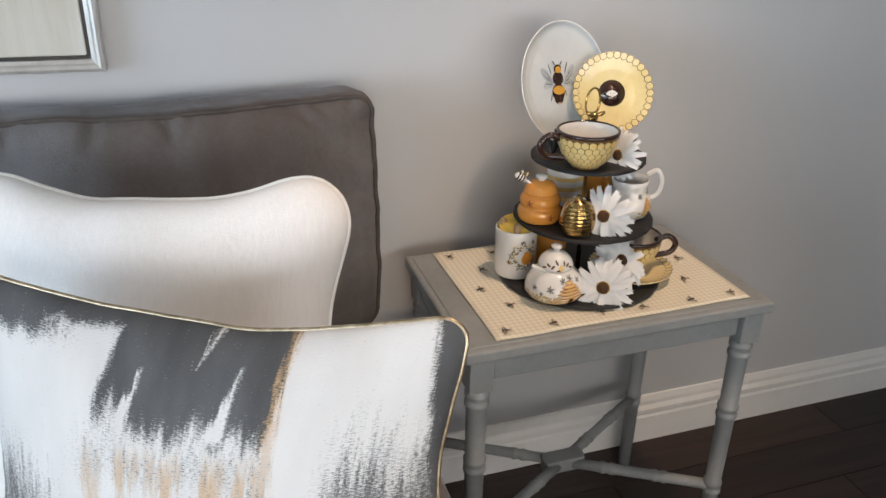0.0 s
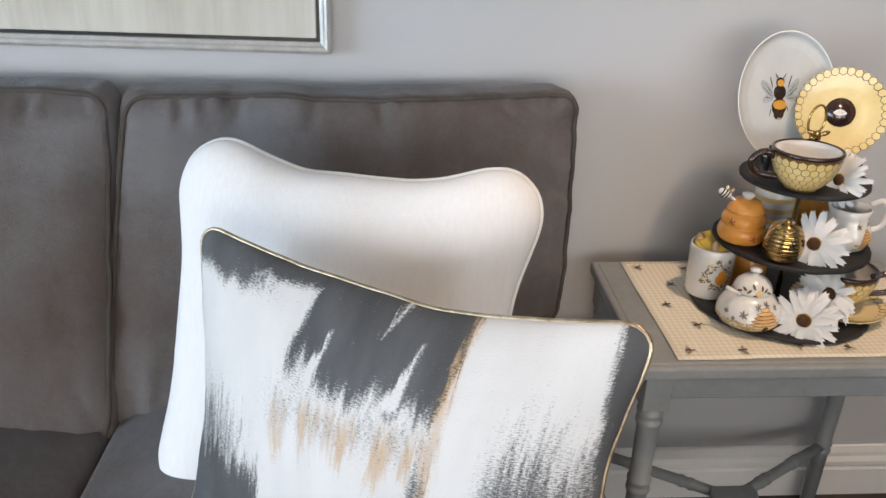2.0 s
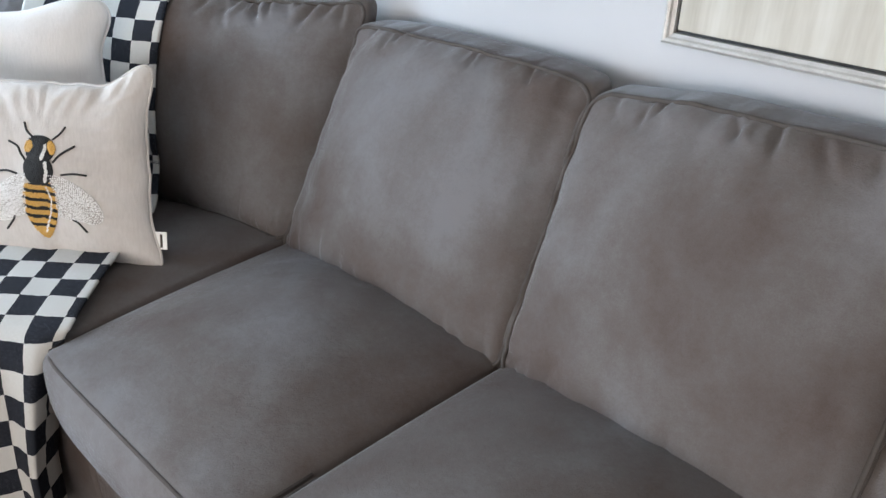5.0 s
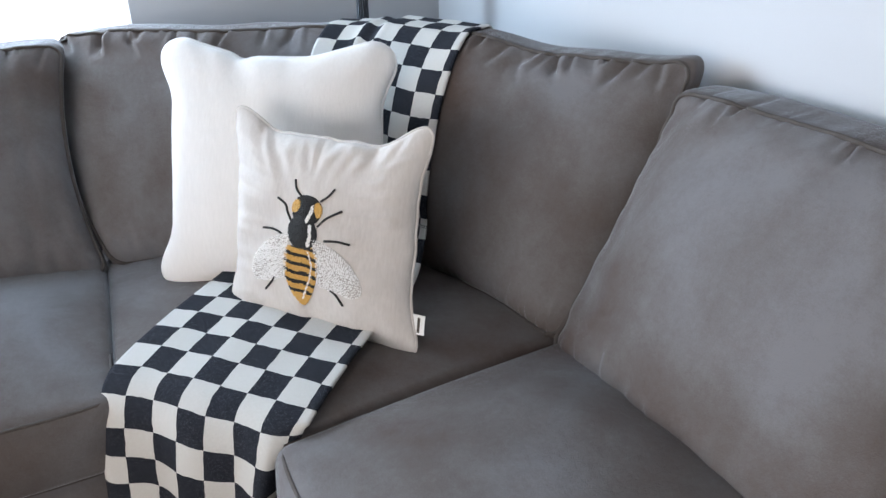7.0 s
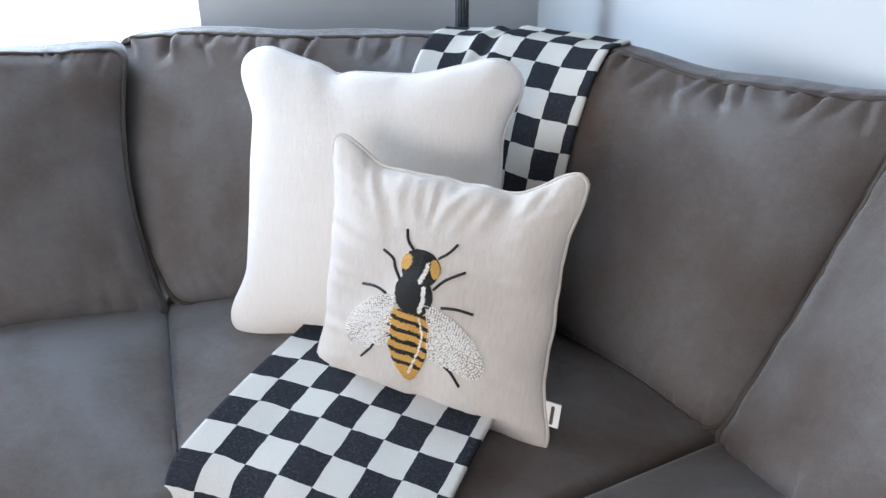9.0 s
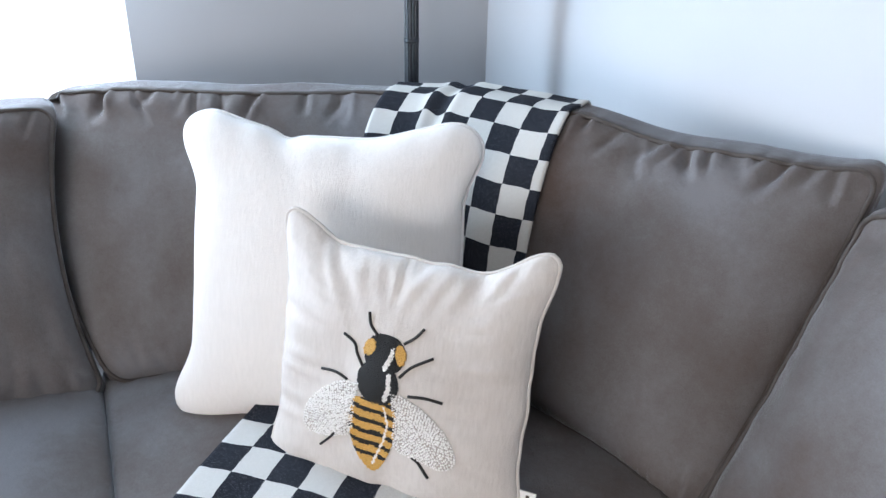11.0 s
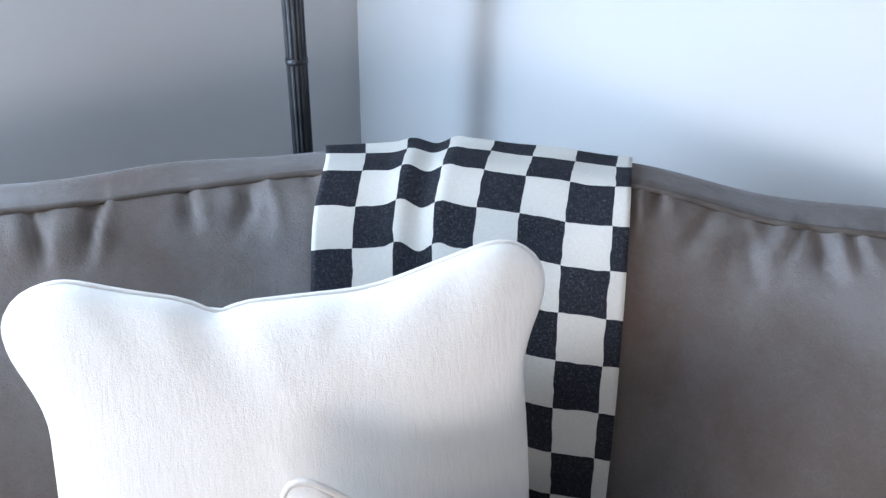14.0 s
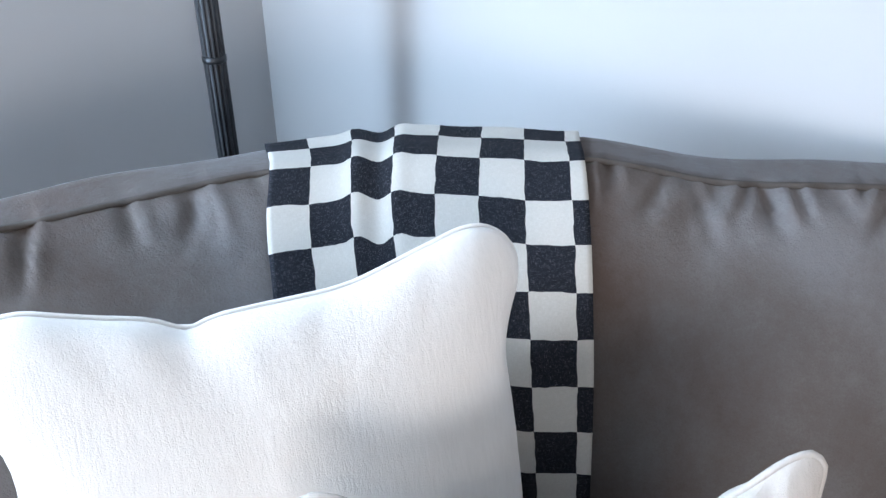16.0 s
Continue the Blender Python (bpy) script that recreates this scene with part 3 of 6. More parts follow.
# ---- pillows ----
class Pillow:
    def __init__(self, w, h, t, bow, ear, seed, fold=0.006, sharp=0.55, flat_to=None, notch=None):
        self.flat_to, self.notch = flat_to, notch
        self.bowr = bow[2] if len(bow) > 2 else bow[1]
        self.bowb = bow[3] if len(bow) > 3 else bow[0]
        self.a, self.b, self.t, (self.bow, self.bowx), self.ear, self.seed, self.fold, self.sharp = w / 2, h / 2, t, bow[:2], ear, seed, fold, sharp

    def flat(self, u, v):
        p, lim = Vector((u * self.a, v * self.b)), Vector((self.a - self.ear, self.b - self.ear))
        q = Vector((max(-lim.x, min(lim.x, p.x)), max(-lim.y, min(lim.y, p.y))))
        d = p - q
        r2 = 2 * self.ear**2
        d = Vector((d.x * math.sqrt(max(0, 1 - d.y**2 / r2)), d.y * math.sqrt(max(0, 1 - d.x**2 / r2))))
        p = q + d
        wave = 0.25 * noise.noise(Vector((u * 1.7 + self.seed, v * 1.7, self.seed)))
        wave *= 0.4 if self.flat_to else 1.0
        x = p.x * (1 - (self.bowx if p.x < 0 else self.bowr) * (1 + wave) * self.dip(p.y / self.b, 1))
        y = p.y * (1 - (self.bow if p.y > 0 else self.bowb) * (1 + wave) * self.dip(p.x / self.a, 0))
        if self.notch and v > 0:
            y -= self.notch[1] * math.exp(-(((u - self.notch[0]) / self.notch[2]) ** 2)) * v**6
        y += 0.22 * self.fold * noise.noise(Vector((u * 6.0 + self.seed, 3.3 * math.copysign(1, v), 9.1))) * abs(v) ** 6
        x += 0.16 * self.fold * noise.noise(Vector((3.3 * math.copysign(1, u), v * 6.0 + self.seed, 4.7))) * abs(u) ** 6
        return x, y

    def dip(self, q, axis):
        """How far an edge is drawn in at q along it: evenly along the middle and rising to full ears, or in one sweep."""
        if self.flat_to is None:
            return max(0, 1 - q * q) ** 1.3
        q0 = self.flat_to[axis]
        return 0.5 + 0.5 * math.cos(math.pi * max(0, min(1, (abs(q) - q0) / (1 - q0))))

    def height(self, u, v):
        base = (max(0, 1 - u * u) * max(0, 1 - v * v)) ** self.sharp
        mu, mv = max(0, 1 - u * u), max(0, 1 - v * v)
        s = self.seed
        fu = noise.noise(Vector((u * 2.0 + s, v * 11 + s, 1.1))) * (abs(u) ** 2) * mu**0.35 * mv
        fv = noise.noise(Vector((u * 8.5 - s - v * 2.2 * math.copysign(1, u), v * 3.2, 2.2))) * (abs(v) ** 5) * mv**0.35 * mu
        soft = noise.noise(Vector((u * 2.4 + s, v * 2.4, 5.5))) * base
        fv *= 1.0 if v > 0 else 0.35
        if self.notch and v > 0:
            soft -= 0.6 * math.exp(-(((u - self.notch[0] - 0.12 * (1 - v)) / (self.notch[2] * 1.3)) ** 2)) * v * v * mv**0.4
        return self.t * base + self.fold * 2.6 * (0.30 * fu + fv) + self.fold * 0.7 * soft

    def surface(self, u, v, lift=0.0, side=1):
        x, y = self.flat(u, v)
        return Vector((x, y, side * (self.height(u, v) + lift)))

    def at(self, x, y, lift=0.0):
        u, v = x / self.a, y / self.b
        for _ in range(6):
            fx, fy = self.flat(u, v)
            u, v = u + (x - fx) / self.a, v + (y - fy) / self.b
        return self.surface(u, v, lift)

    def build(self, name, m, cloth_mat, pipe_mat, label, n=72, pipe=0.0031):
        ob = thing(name, m, label, "pillow")
        for side in (1, -1):
            verts, uvs, faces = [], [], []
            for j in range(n + 1):
                for i in range(n + 1):
                    u = math.sin((i / n - 0.5) * math.pi * 0.9) / math.sin(0.45 * math.pi)
                    v = math.sin((j / n - 0.5) * math.pi * 0.9) / math.sin(0.45 * math.pi)
                    verts.append(self.surface(u, v, 0, side))
                    uvs.append(((u + 1) / 2, (v + 1) / 2))
            for j in range(n):
                for i in range(n):
                    q = (j * (n + 1) + i, j * (n + 1) + i + 1, (j + 1) * (n + 1) + i + 1, (j + 1) * (n + 1) + i)
                    faces.append(q if side == 1 else q[::-1])
            mesh_object("front_cover" if side == 1 else "back_cover", verts, faces, cloth_mat, ob, uvs=uvs)
        loop = []
        k = 40
        for i in range(k):
            loop.append(self.surface(-1 + 2 * i / k, -1))
        for i in range(k):
            loop.append(self.surface(1, -1 + 2 * i / k))
        for i in range(k):
            loop.append(self.surface(1 - 2 * i / k, 1))
        for i in range(k):
            loop.append(self.surface(-1, 1 - 2 * i / k))
        tube("piping", loop, pipe, pipe_mat, ob, closed=True, n=8)
        return ob

def painted_material():
    """Charcoal dry-brush bands with gold flecks on white canvas: paint covers the weave where the brush was full."""
    m, nd, lk, b = mat_new("brush_painted_canvas", 0.75)
    uv = coords(nd, lk, kind="UV")
    sep = nd.new("ShaderNodeSeparateXYZ")
    lk.new(uv, sep.inputs[0])
    u, v = sep.outputs[0], sep.outputs[1]

    def N(*a, **k):
        return math_node(nd, lk, *a, **k)

    streak = noise_tex(nd, lk, coords(nd, lk, (22, 1.6, 1), "UV"), 1.0, 4, 0.6)
    bristle = noise_tex(nd, lk, coords(nd, lk, (90, 7, 1), "UV"), 1.0, 4, 0.7)
    wave = noise_tex(nd, lk, coords(nd, lk, (5, 3, 1), "UV"), 1.0, 3, 0.6)
    weave = noise_tex(nd, lk, coords(nd, lk, (105, 310, 1), "UV"), 1.0, 2, 0.75)
    ragged = N("ADD", N("MULTIPLY", N("SUBTRACT", streak, 0.5), 0.30), N("MULTIPLY", N("SUBTRACT", bristle, 0.5), 0.16))
    us = N("ADD", u, N("ADD", N("MULTIPLY", N("SUBTRACT", wave, 0.5), 0.035), N("MULTIPLY", N("SUBTRACT", bristle, 0.5), 0.045)))
    vr = N("ADD", v, ragged)
    tip = N("SUBTRACT", v, 0.75)
    lean_l, lean_r = N("SUBTRACT", us, N("MULTIPLY", tip, 0.20)), N("SUBTRACT", us, N("MULTIPLY", tip, 0.03))

    def ease(x, lo, hi):
        mr = nd.new("ShaderNodeMapRange")
        mr.interpolation_type = "SMOOTHSTEP"
        mr.inputs["From Min"].default_value, mr.inputs["From Max"].default_value = lo, hi
        lk.new(x, mr.inputs["Value"])
        return mr.outputs[0]

    def inv(x):
        return N("SUBTRACT", 1.0, x)

    def band(x, lo, hi, soft):
        return N("MULTIPLY", ease(x, lo - soft, lo + soft), inv(ease(x, hi - soft, hi + soft)))

    def gash(u0, v0, u1, v1, wide):
        """A pale wedge that opens downwards from a point."""
        run = N("MULTIPLY", N("SUBTRACT", v0, v), 1.0 / (v0 - v1))
        off = N("ABSOLUTE", N("SUBTRACT", N("ADD", u, N("MULTIPLY", N("SUBTRACT", bristle, 0.5), 0.030)), N("ADD", N("MULTIPLY", run, u1 - u0), u0)))
        return N("MULTIPLY", ease(N("SUBTRACT", N("MULTIPLY", run, wide), off), -0.010, 0.011), N("MULTIPLY", ease(run, 0.0, 0.05), inv(ease(run, 1.1, 1.3))))

    main = N("MULTIPLY", N("MULTIPLY", ease(lean_l, 0.282, 0.318), inv(ease(lean_r, 0.668, 0.690))), ease(vr, 0.66, 0.84))
    for wedge in (gash(0.406, 0.90, 0.362, 0.74, 0.016), gash(0.602, 0.93, 0.570, 0.77, 0.017), gash(0.504, 0.90, 0.534, 1.0, 0.008)):
        main = N("MULTIPLY", main, inv(N("MULTIPLY", wedge, 0.85)))
    edge_v = N("ADD", v, N("MULTIPLY", ragged, 0.22))
    top_l = N("MAXIMUM", N("MULTIPLY", inv(ease(us, 0.36, 0.42)), ease(edge_v, 0.935, 0.985)), N("MULTIPLY", inv(ease(us, 0.12, 0.30)), ease(edge_v, 0.86, 0.95)))
    right = N("MAXIMUM", N("MULTIPLY", ease(N("ADD", us, N("MULTIPLY", v, 0.10)), 1.030, 1.062), ease(v, 0.35, 0.6)), N("MULTIPLY", ease(u, 0.972, 1.0), 0.7))
    left = N("MAXIMUM", N("MULTIPLY", inv(ease(us, 0.245, 0.268)), inv(ease(vr, 0.34, 0.56))), N("MULTIPLY", inv(ease(us, 0.10, 0.30)), N("MULTIPLY", inv(ease(vr, 0.46, 0.74)), 0.60)))
    low = N("MULTIPLY", ease(us, 0.74, 0.82), N("MULTIPLY", inv(ease(vr, 0.52, 0.90)), 0.72))
    mid = N("MULTIPLY", band(lean_r, 0.640, 0.684, 0.012), N("MULTIPLY", inv(ease(vr, 0.50, 0.80)), 0.62))
    fringe = N("MULTIPLY", band(us, 0.26, 0.69, 0.04), N("MULTIPLY", band(vr, 0.58, 0.72, 0.10), 0.42))
    cover = main
    for extra in (top_l, right, left, low, mid, fringe):
        cover = N("MAXIMUM", cover, extra)
    grain = N("ADD", N("MULTIPLY", N("SUBTRACT", weave, 0.5), 1.25), N("ADD", N("MULTIPLY", N("SUBTRACT", bristle, 0.5), 0.6), 0.5))
    dark = ease(N("SUBTRACT", N("ADD", N("MULTIPLY", cover, 0.86), 0.07), grain), -0.27, 0.27)
    gstripe = N("MULTIPLY", band(lean_r, 0.660, 0.690, 0.010), N("MULTIPLY", ease(v, 0.35, 0.5), 0.58))
    gcover = N("MULTIPLY", band(us, 0.27, 0.70, 0.05), N("MULTIPLY", band(vr, 0.54, 0.72, 0.09), 0.78))
    gcover = N("MAXIMUM", N("MULTIPLY", gcover, ease(streak, 0.36, 0.60)), gstripe)
    gold = ease(N("SUBTRACT", N("ADD", N("MULTIPLY", gcover, 0.80), 0.06), N("SUBTRACT", 1.0, grain)), -0.22, 0.22)
    tone = noise_tex(nd, lk, coords(nd, lk, (12, 3, 1), "UV"), 1.0, 3)
    grey = ramp(nd, lk, tone, [(0.3, (0.060, 0.062, 0.066)), (0.7, (0.100, 0.103, 0.109))])
    white = ramp(nd, lk, tone, [(0.3, (0.64, 0.635, 0.63)), (0.7, (0.70, 0.695, 0.69))])
    col = mix(nd, lk, dark, white, grey)
    col = mix(nd, lk, N("MULTIPLY", gold, 0.72), col, (0.58, 0.38, 0.20))
    lk.new(col, b.inputs["Base Color"])
    lk.new(N("MULTIPLY", gold, 0.2), b.inputs["Metallic"])
    bump(nd, lk, b, N("ADD", weave, N("MULTIPLY", dark, 0.3)), 0.25, 0.0012)
    return m


PAINTED = painted_material()
GOLD = speckled("gold_cord", (0.30, 0.22, 0.13), (0.70, 0.58, 0.42), 70, 0.38, 0.9, bump_scale=500)

Pillow(0.486, 0.520, 0.090, (0.179, 0.093, 0.163, 0.209), 0.099, 3.1, 0.0050, 0.40, flat_to=(0.207, 0.167)).build("throw_pillow", pose(-0.472, -0.469, 0.702, 69.4, 2.4, -11.4), LIT_WHITE_CLOTH, LIT_WHITE_CLOTH, "large plain white cotton pillow with piped edge against the sofa back")
Pillow(0.495, 0.405, 0.070, (0.15, 0.10), 0.028, 8.4).build("throw_pillow", pose(-0.422, -0.695, 0.705, 75.3, 0.0, -27.4), PAINTED, GOLD, pipe=0.0024, label="white pillow with charcoal and gold brushstrokes and gold cord")
Pillow(0.540, 0.552, 0.080, (0.157, 0.167, 0.166, 0.130), 0.085, 12.7, 0.0050, 0.40, flat_to=(0.141, 0.437), notch=(-0.27, 0.009, 0.07)).build("throw_pillow", pose(-2.566, -0.752, 0.734, 70.4, 1.0, 57.0), WHITE_CLOTH, WHITE_CLOTH, "large plain white cotton pillow standing in the sofa corner")
small = Pillow(0.420, 0.418, 0.062, (0.209, 0.070, 0.092, 0.062), 0.019, 17.9, 0.0165, flat_to=(0.44, 0.423))
motif = small.build("throw_pillow", pose(-2.300, -0.735, 0.698, 75.5, 0.1, 39.4), OATMEAL, OATMEAL, n=100, label="off-white pillow with beaded black and gold striped insect motif")


# ---- checked throw ----
def throw():
    """One strip of cloth over the corner back cushion, down its front, over the seat and off the front edge."""
    sq, total, nw = 0.0525, 7.30, 58
    x_left, dx = -0.085, 0.0452
    seat = [(-2.45, -0.685, 0.548), (-2.38, -0.762, 0.540), (-2.26, -0.888, 0.536), (-2.165, -0.982, 0.527), (-2.122, -1.026, 0.508), (-2.092, -1.046, 0.460), (-2.080, -1.058, 0.36), (-2.072, -1.066, 0.24), (-2.068, -1.070, 0.12)]
    across_low = Vector((0.75, 0.66, 0)).normalized()
    hc, ht = CORNER_C, CORNER_T / 2
    down = [-0.62, -0.45, -0.28, -0.10, 0.08, 0.24, 0.40, 0.55, 0.68, 0.79, 0.88, 0.94]
    route = [(ht, hc * q) for q in (0.35, 0.70, 0.93)] + [(ht * 0.55, hc), (0.0, hc), (-ht * 0.55, hc)] + [(-ht * 0.93, hc * 0.985)] + [(-ht, hc * q) for q in down[::-1]]
    grid, arcs, piped = [], [], []
    for j in range(nw + 1):
        s = total * j / nw
        xc = x_left + dx * s
        # gathers drawn together over the top edge
        gather = 0.55 * math.exp(-(((s - 2.9) / 0.8) ** 2))
        path = []
        for y, z in route:
            xs = xc - (0.016 - 0.022 * s / total) * min(1.0, 1 - z / hc) - (1 - s / total) * (0.012 * min(1.0, (1 - z / hc) * 4) + 0.036 * min(1.0, 1 - z / hc)) if y < 0 else xc
            p = corner_shape(xs, y, z, True)
            q = corner_shape(xs, y * 0.6, z * 0.9, True)
            lift = (p - q).normalized() if y < ht * 0.9 else Vector((-0.6, 0.75, 0.2)).normalized()
            near_top = max(0.0, 1 - abs(z / hc - 1) / 0.55)
            pleat = math.exp(-(((s - 2.05) / 0.26) ** 2)) - 0.75 * math.exp(-(((s - 2.62) / 0.24) ** 2)) + 0.55 * math.exp(-(((s - 3.1) / 0.22) ** 2))
            path.append(p + lift * (0.007 + (0.004 * (1 - near_top) if y < 0 else 0.0) + 0.0062 * pleat * near_top + 0.004 * near_top * gather))
        w_low = (s / total - 0.5) * 0.404
        for k, q in enumerate(seat):
            path.append(Vector(q) + across_low * w_low)
        path = catmull(path, 230)
        length = [0.0]
        for p, q in zip(path, path[1:]):
            length.append(length[-1] + (q - p).length)
        mark = min(range(len(path)), key=lambda i: abs(i / 229 * (len(route) + len(seat) - 1) - 6.0))
        bend = min(range(len(path)), key=lambda i: abs(i / 229 * (len(route) + len(seat) - 1) - len(route) - 3.6))
        grid.append(path)
        arcs.append(length)
        piped.append((length[mark], length[bend]))
    verts, uvs, faces = [], [], []
    rows = 230
    for i in range(rows):
        for j in range(nw + 1):
            s = total * j / nw
            p, d, (crest, bend) = grid[j][i], arcs[j][i], piped[j]
            upper = i < rows * 0.66
            v = (d - crest) / sq - 0.40 if upper else (d - bend) / (0.0585 if d < bend else 0.053) + 0.40 - 0.20 * max(0.0, 1 - s / 1.5)
            p = p + Vector((0, 0, 1)) * 0.003 * noise.noise(Vector((s * 0.8, d * 5, 2)))
            hang = max(0.0, (d - bend) / 0.30)
            if hang > 0:
                out = Vector((0.66, -0.75, 0))
                p = p + out * (math.sin(s * 2.1 + 0.6) * 0.010 * min(1, hang * 1.6) + 0.006 * min(1, hang * 3) * noise.noise(Vector((s * 0.9, d * 4, 7)))) + across_low * (0.007 * min(1, hang * 4) - 0.012 * hang * (s / total)) + Vector((0, 0, -0.010 * hang * (s / total)))
                tuck = max(0, (s - 6.3) / 0.86)
                p = p - out * 0.05 * tuck * tuck * min(1, hang * 3) - across_low * 0.03 * tuck * min(1, hang * 3) - across_low * 0.055 * min(1, hang) * max(0, (s - 4.5) / 2.8)
            verts.append(p)
            uvs.append((s + 40.0, v + 40.0))
    for i in range(rows - 1):
        for j in range(nw):
            a = i * (nw + 1) + j
            faces.append((a, a + 1, a + nw + 2, a + nw + 1))
    ob = mesh_object("throw_blanket", verts, faces, CHECK, uvs=uvs)
    sol = ob.modifiers.new("thickness", "SOLIDIFY")
    sol.thickness, sol.offset = 0.005, 0
    return tagged(ob, "folded black and white checked cotton throw over the sofa corner", "blanket")


throw()

# ---- floor lamp in the corner ----
lamp = thing("floor_lamp", Matrix.Translation((-3.073, -0.348, 0)), "dark fluted metal floor lamp pole behind the sofa corner", "lamp")


def fluted_bm(r, z0, z1, flutes=14):
    bm = bmesh.new()
    n = flutes * 4
    rings = []
    for z in (z0, z1):
        rings.append([bm.verts.new(((r * (1 - 0.10 * (k % 4 in (0, 1)))) * math.cos(2 * math.pi * k / n), (r * (1 - 0.10 * (k % 4 in (0, 1)))) * math.sin(2 * math.pi * k / n), z)) for k in range(n)])
    for k in range(n):
        bm.faces.new((rings[0][k], rings[0][(k + 1) % n], rings[1][(k + 1) % n], rings[1][k]))
    bm.faces.new(rings[0][::-1])
    bm.faces.new(rings[1])
    return bm


part("lower_pole", fluted_bm(0.0165, 0.03, 1.014), GUNMETAL, lamp, smooth=False)
part("upper_pole", fluted_bm(0.0165, 1.020, 1.72), GUNMETAL, lamp, smooth=False)
part("joint_ring", lathe_bm([(0.014, 1.011), (0.0178, 1.013), (0.0178, 1.021), (0.014, 1.023)], 28), GUNMETAL, lamp)
part("base_plate", lathe_bm([(0.13, 0.0), (0.13, 0.012), (0.12, 0.02), (0.03, 0.032), (0.018, 0.05)], 48), GUNMETAL, lamp)

# ---- framed canvas ----
def canvas_material():
    m, nd, lk, b = mat_new("cream_brushed_canvas", 0.7)
    v = coords(nd, lk, (14, 1, 1.3))
    s = noise_tex(nd, lk, v, 1.0, 5, 0.7)
    big = noise_tex(nd, lk, coords(nd, lk), 2.2, 3)
    f = math_node(nd, lk, "ADD", math_node(nd, lk, "MULTIPLY", s, 0.5), math_node(nd, lk, "MULTIPLY", big, 0.5))
    lk.new(ramp(nd, lk, f, [(0.36, (0.40, 0.37, 0.31)), (0.5, (0.56, 0.54, 0.48)), (0.64, (0.66, 0.65, 0.61))]), b.inputs["Base Color"])
    bump(nd, lk, b, s, 0.3, 0.002)
    return m


CANVAS = canvas_material()
pic = thing("framed_canvas", pose(-0.9415, 0, 0.9895, 0, 1.05, 0), "large cream abstract canvas in a brushed silver frame", "picture")
pw, ph, mould = 0.4290, 0.62, 0.0185


def frame_rail(length):
    """One mitred rail of a stepped moulding: the outer edge along x, the profile falling inwards and towards the wall."""
    prof = [(0.0, -0.002), (0.0, -0.030), (0.002, -0.036), (0.006, -0.038), (0.010, -0.036), (0.013, -0.032), (mould, -0.029), (mould, -0.006)]
    bm = bmesh.new()
    rows = [[bm.verts.new((sgn * (length - d), y, d)) for d, y in prof] for sgn in (-1, 1)]
    for k in range(len(prof) - 1):
        bm.faces.new((rows[0][k], rows[0][k + 1], rows[1][k + 1], rows[1][k]))
    bm.faces.new(rows[0])
    bm.faces.new(rows[1][::-1])
    return bm


for cx, cz, turn, length in ((0, 0, 0, pw), (0, ph, 180, pw), (-pw, ph / 2, 90, ph / 2), (pw, ph / 2, -90, ph / 2)):
    part("frame", frame_rail(length), SILVER, pic, smooth=False).matrix_basis = pose(cx, 0, cz, 0, turn, 0)
part("backing", box_bm(-pw + 0.016, pw - 0.016, -0.020, -0.004, 0.016, ph - 0.016), BLACK, pic, smooth=False)
part("canvas", box_bm(-pw + mould + 0.006, pw - mould - 0.006, -0.028, -0.0205, mould + 0.006, ph - mould - 0.006, 0.002), CANVAS, pic, smooth=False)

# ---- side table ----
table = thing("side_table", Matrix.Translation((0.228, -0.228, 0)), "grey painted wooden side table with bamboo turned legs", "side table")
tw, td = 0.278, 0.176
part("tabletop", box_bm(-tw, tw, -td, td, 0.590, 0.612, 0.005, 3), GREY_PAINT, table, smooth=False)
part("tabletop_panel", box_bm(-tw + 0.012, tw - 0.012, -td + 0.012, td - 0.012, 0.6105, 0.6135, 0.0015), GREY_PAINT, table, smooth=False)
for x0, x1, y0, y1 in ((-tw + 0.052, tw - 0.052, -td + 0.018, -td + 0.034), (-tw + 0.052, tw - 0.052, td - 0.034, td - 0.018), (-tw + 0.018, -tw + 0.034, -td + 0.052, td - 0.052), (tw - 0.034, tw - 0.018, -td + 0.052, td - 0.052)):
    part("apron", box_bm(x0, x1, y0, y1, 0.545, 0.590, 0.003), GREY_PAINT, table, smooth=False)


def bamboo_profile(z0, z1, r0, r1, knots):
    prof = [(r0, z0)]
    for k in knots:
        r = r0 + (r1 - r0) * (k - z0) / (z1 - z0)
        prof += [(r, k - 0.016), (r * 1.18, k - 0.012), (r * 1.18, k - 0.006), (r * 1.02, k - 0.003), (r * 1.02, k + 0.003), (r * 1.18, k + 0.006), (r * 1.18, k + 0.012), (r, k + 0.016)]
    return prof + [(r1, z1)]


lx, ly = tw - 0.030, td - 0.028
for sx in (-1, 1):
    for sy in (-1, 1):
        part("leg", lathe_bm([(x, z) for x, z in bamboo_profile(0.0, 0.530, 0.0135, 0.0175, (0.196, 0.376, 0.510))], 20), GREY_PAINT, table).location = (sx * lx, sy * ly, 0)
        part("leg_block", box_bm(sx * lx - 0.02, sx * lx + 0.02, sy * ly - 0.02, sy * ly + 0.02, 0.530, 0.590, 0.002), GREY_PAINT, table, smooth=False)
for sx in (-1, 1):
    for sy in (-1, 1):
        d = Vector((-sx * lx, -sy * ly, 0))
        bm = lathe_bm(bamboo_profile(0.0, d.length - 0.02, 0.0105, 0.0105, (0.10, 0.20)), 16)
        bmesh.ops.transform(bm, matrix=Matrix.Translation((sx * lx, sy * ly, 0.196)) @ d.to_track_quat("Z", "Y").to_matrix().to_4x4(), verts=bm.verts)
        part("stretcher", bm, GREY_PAINT, table)
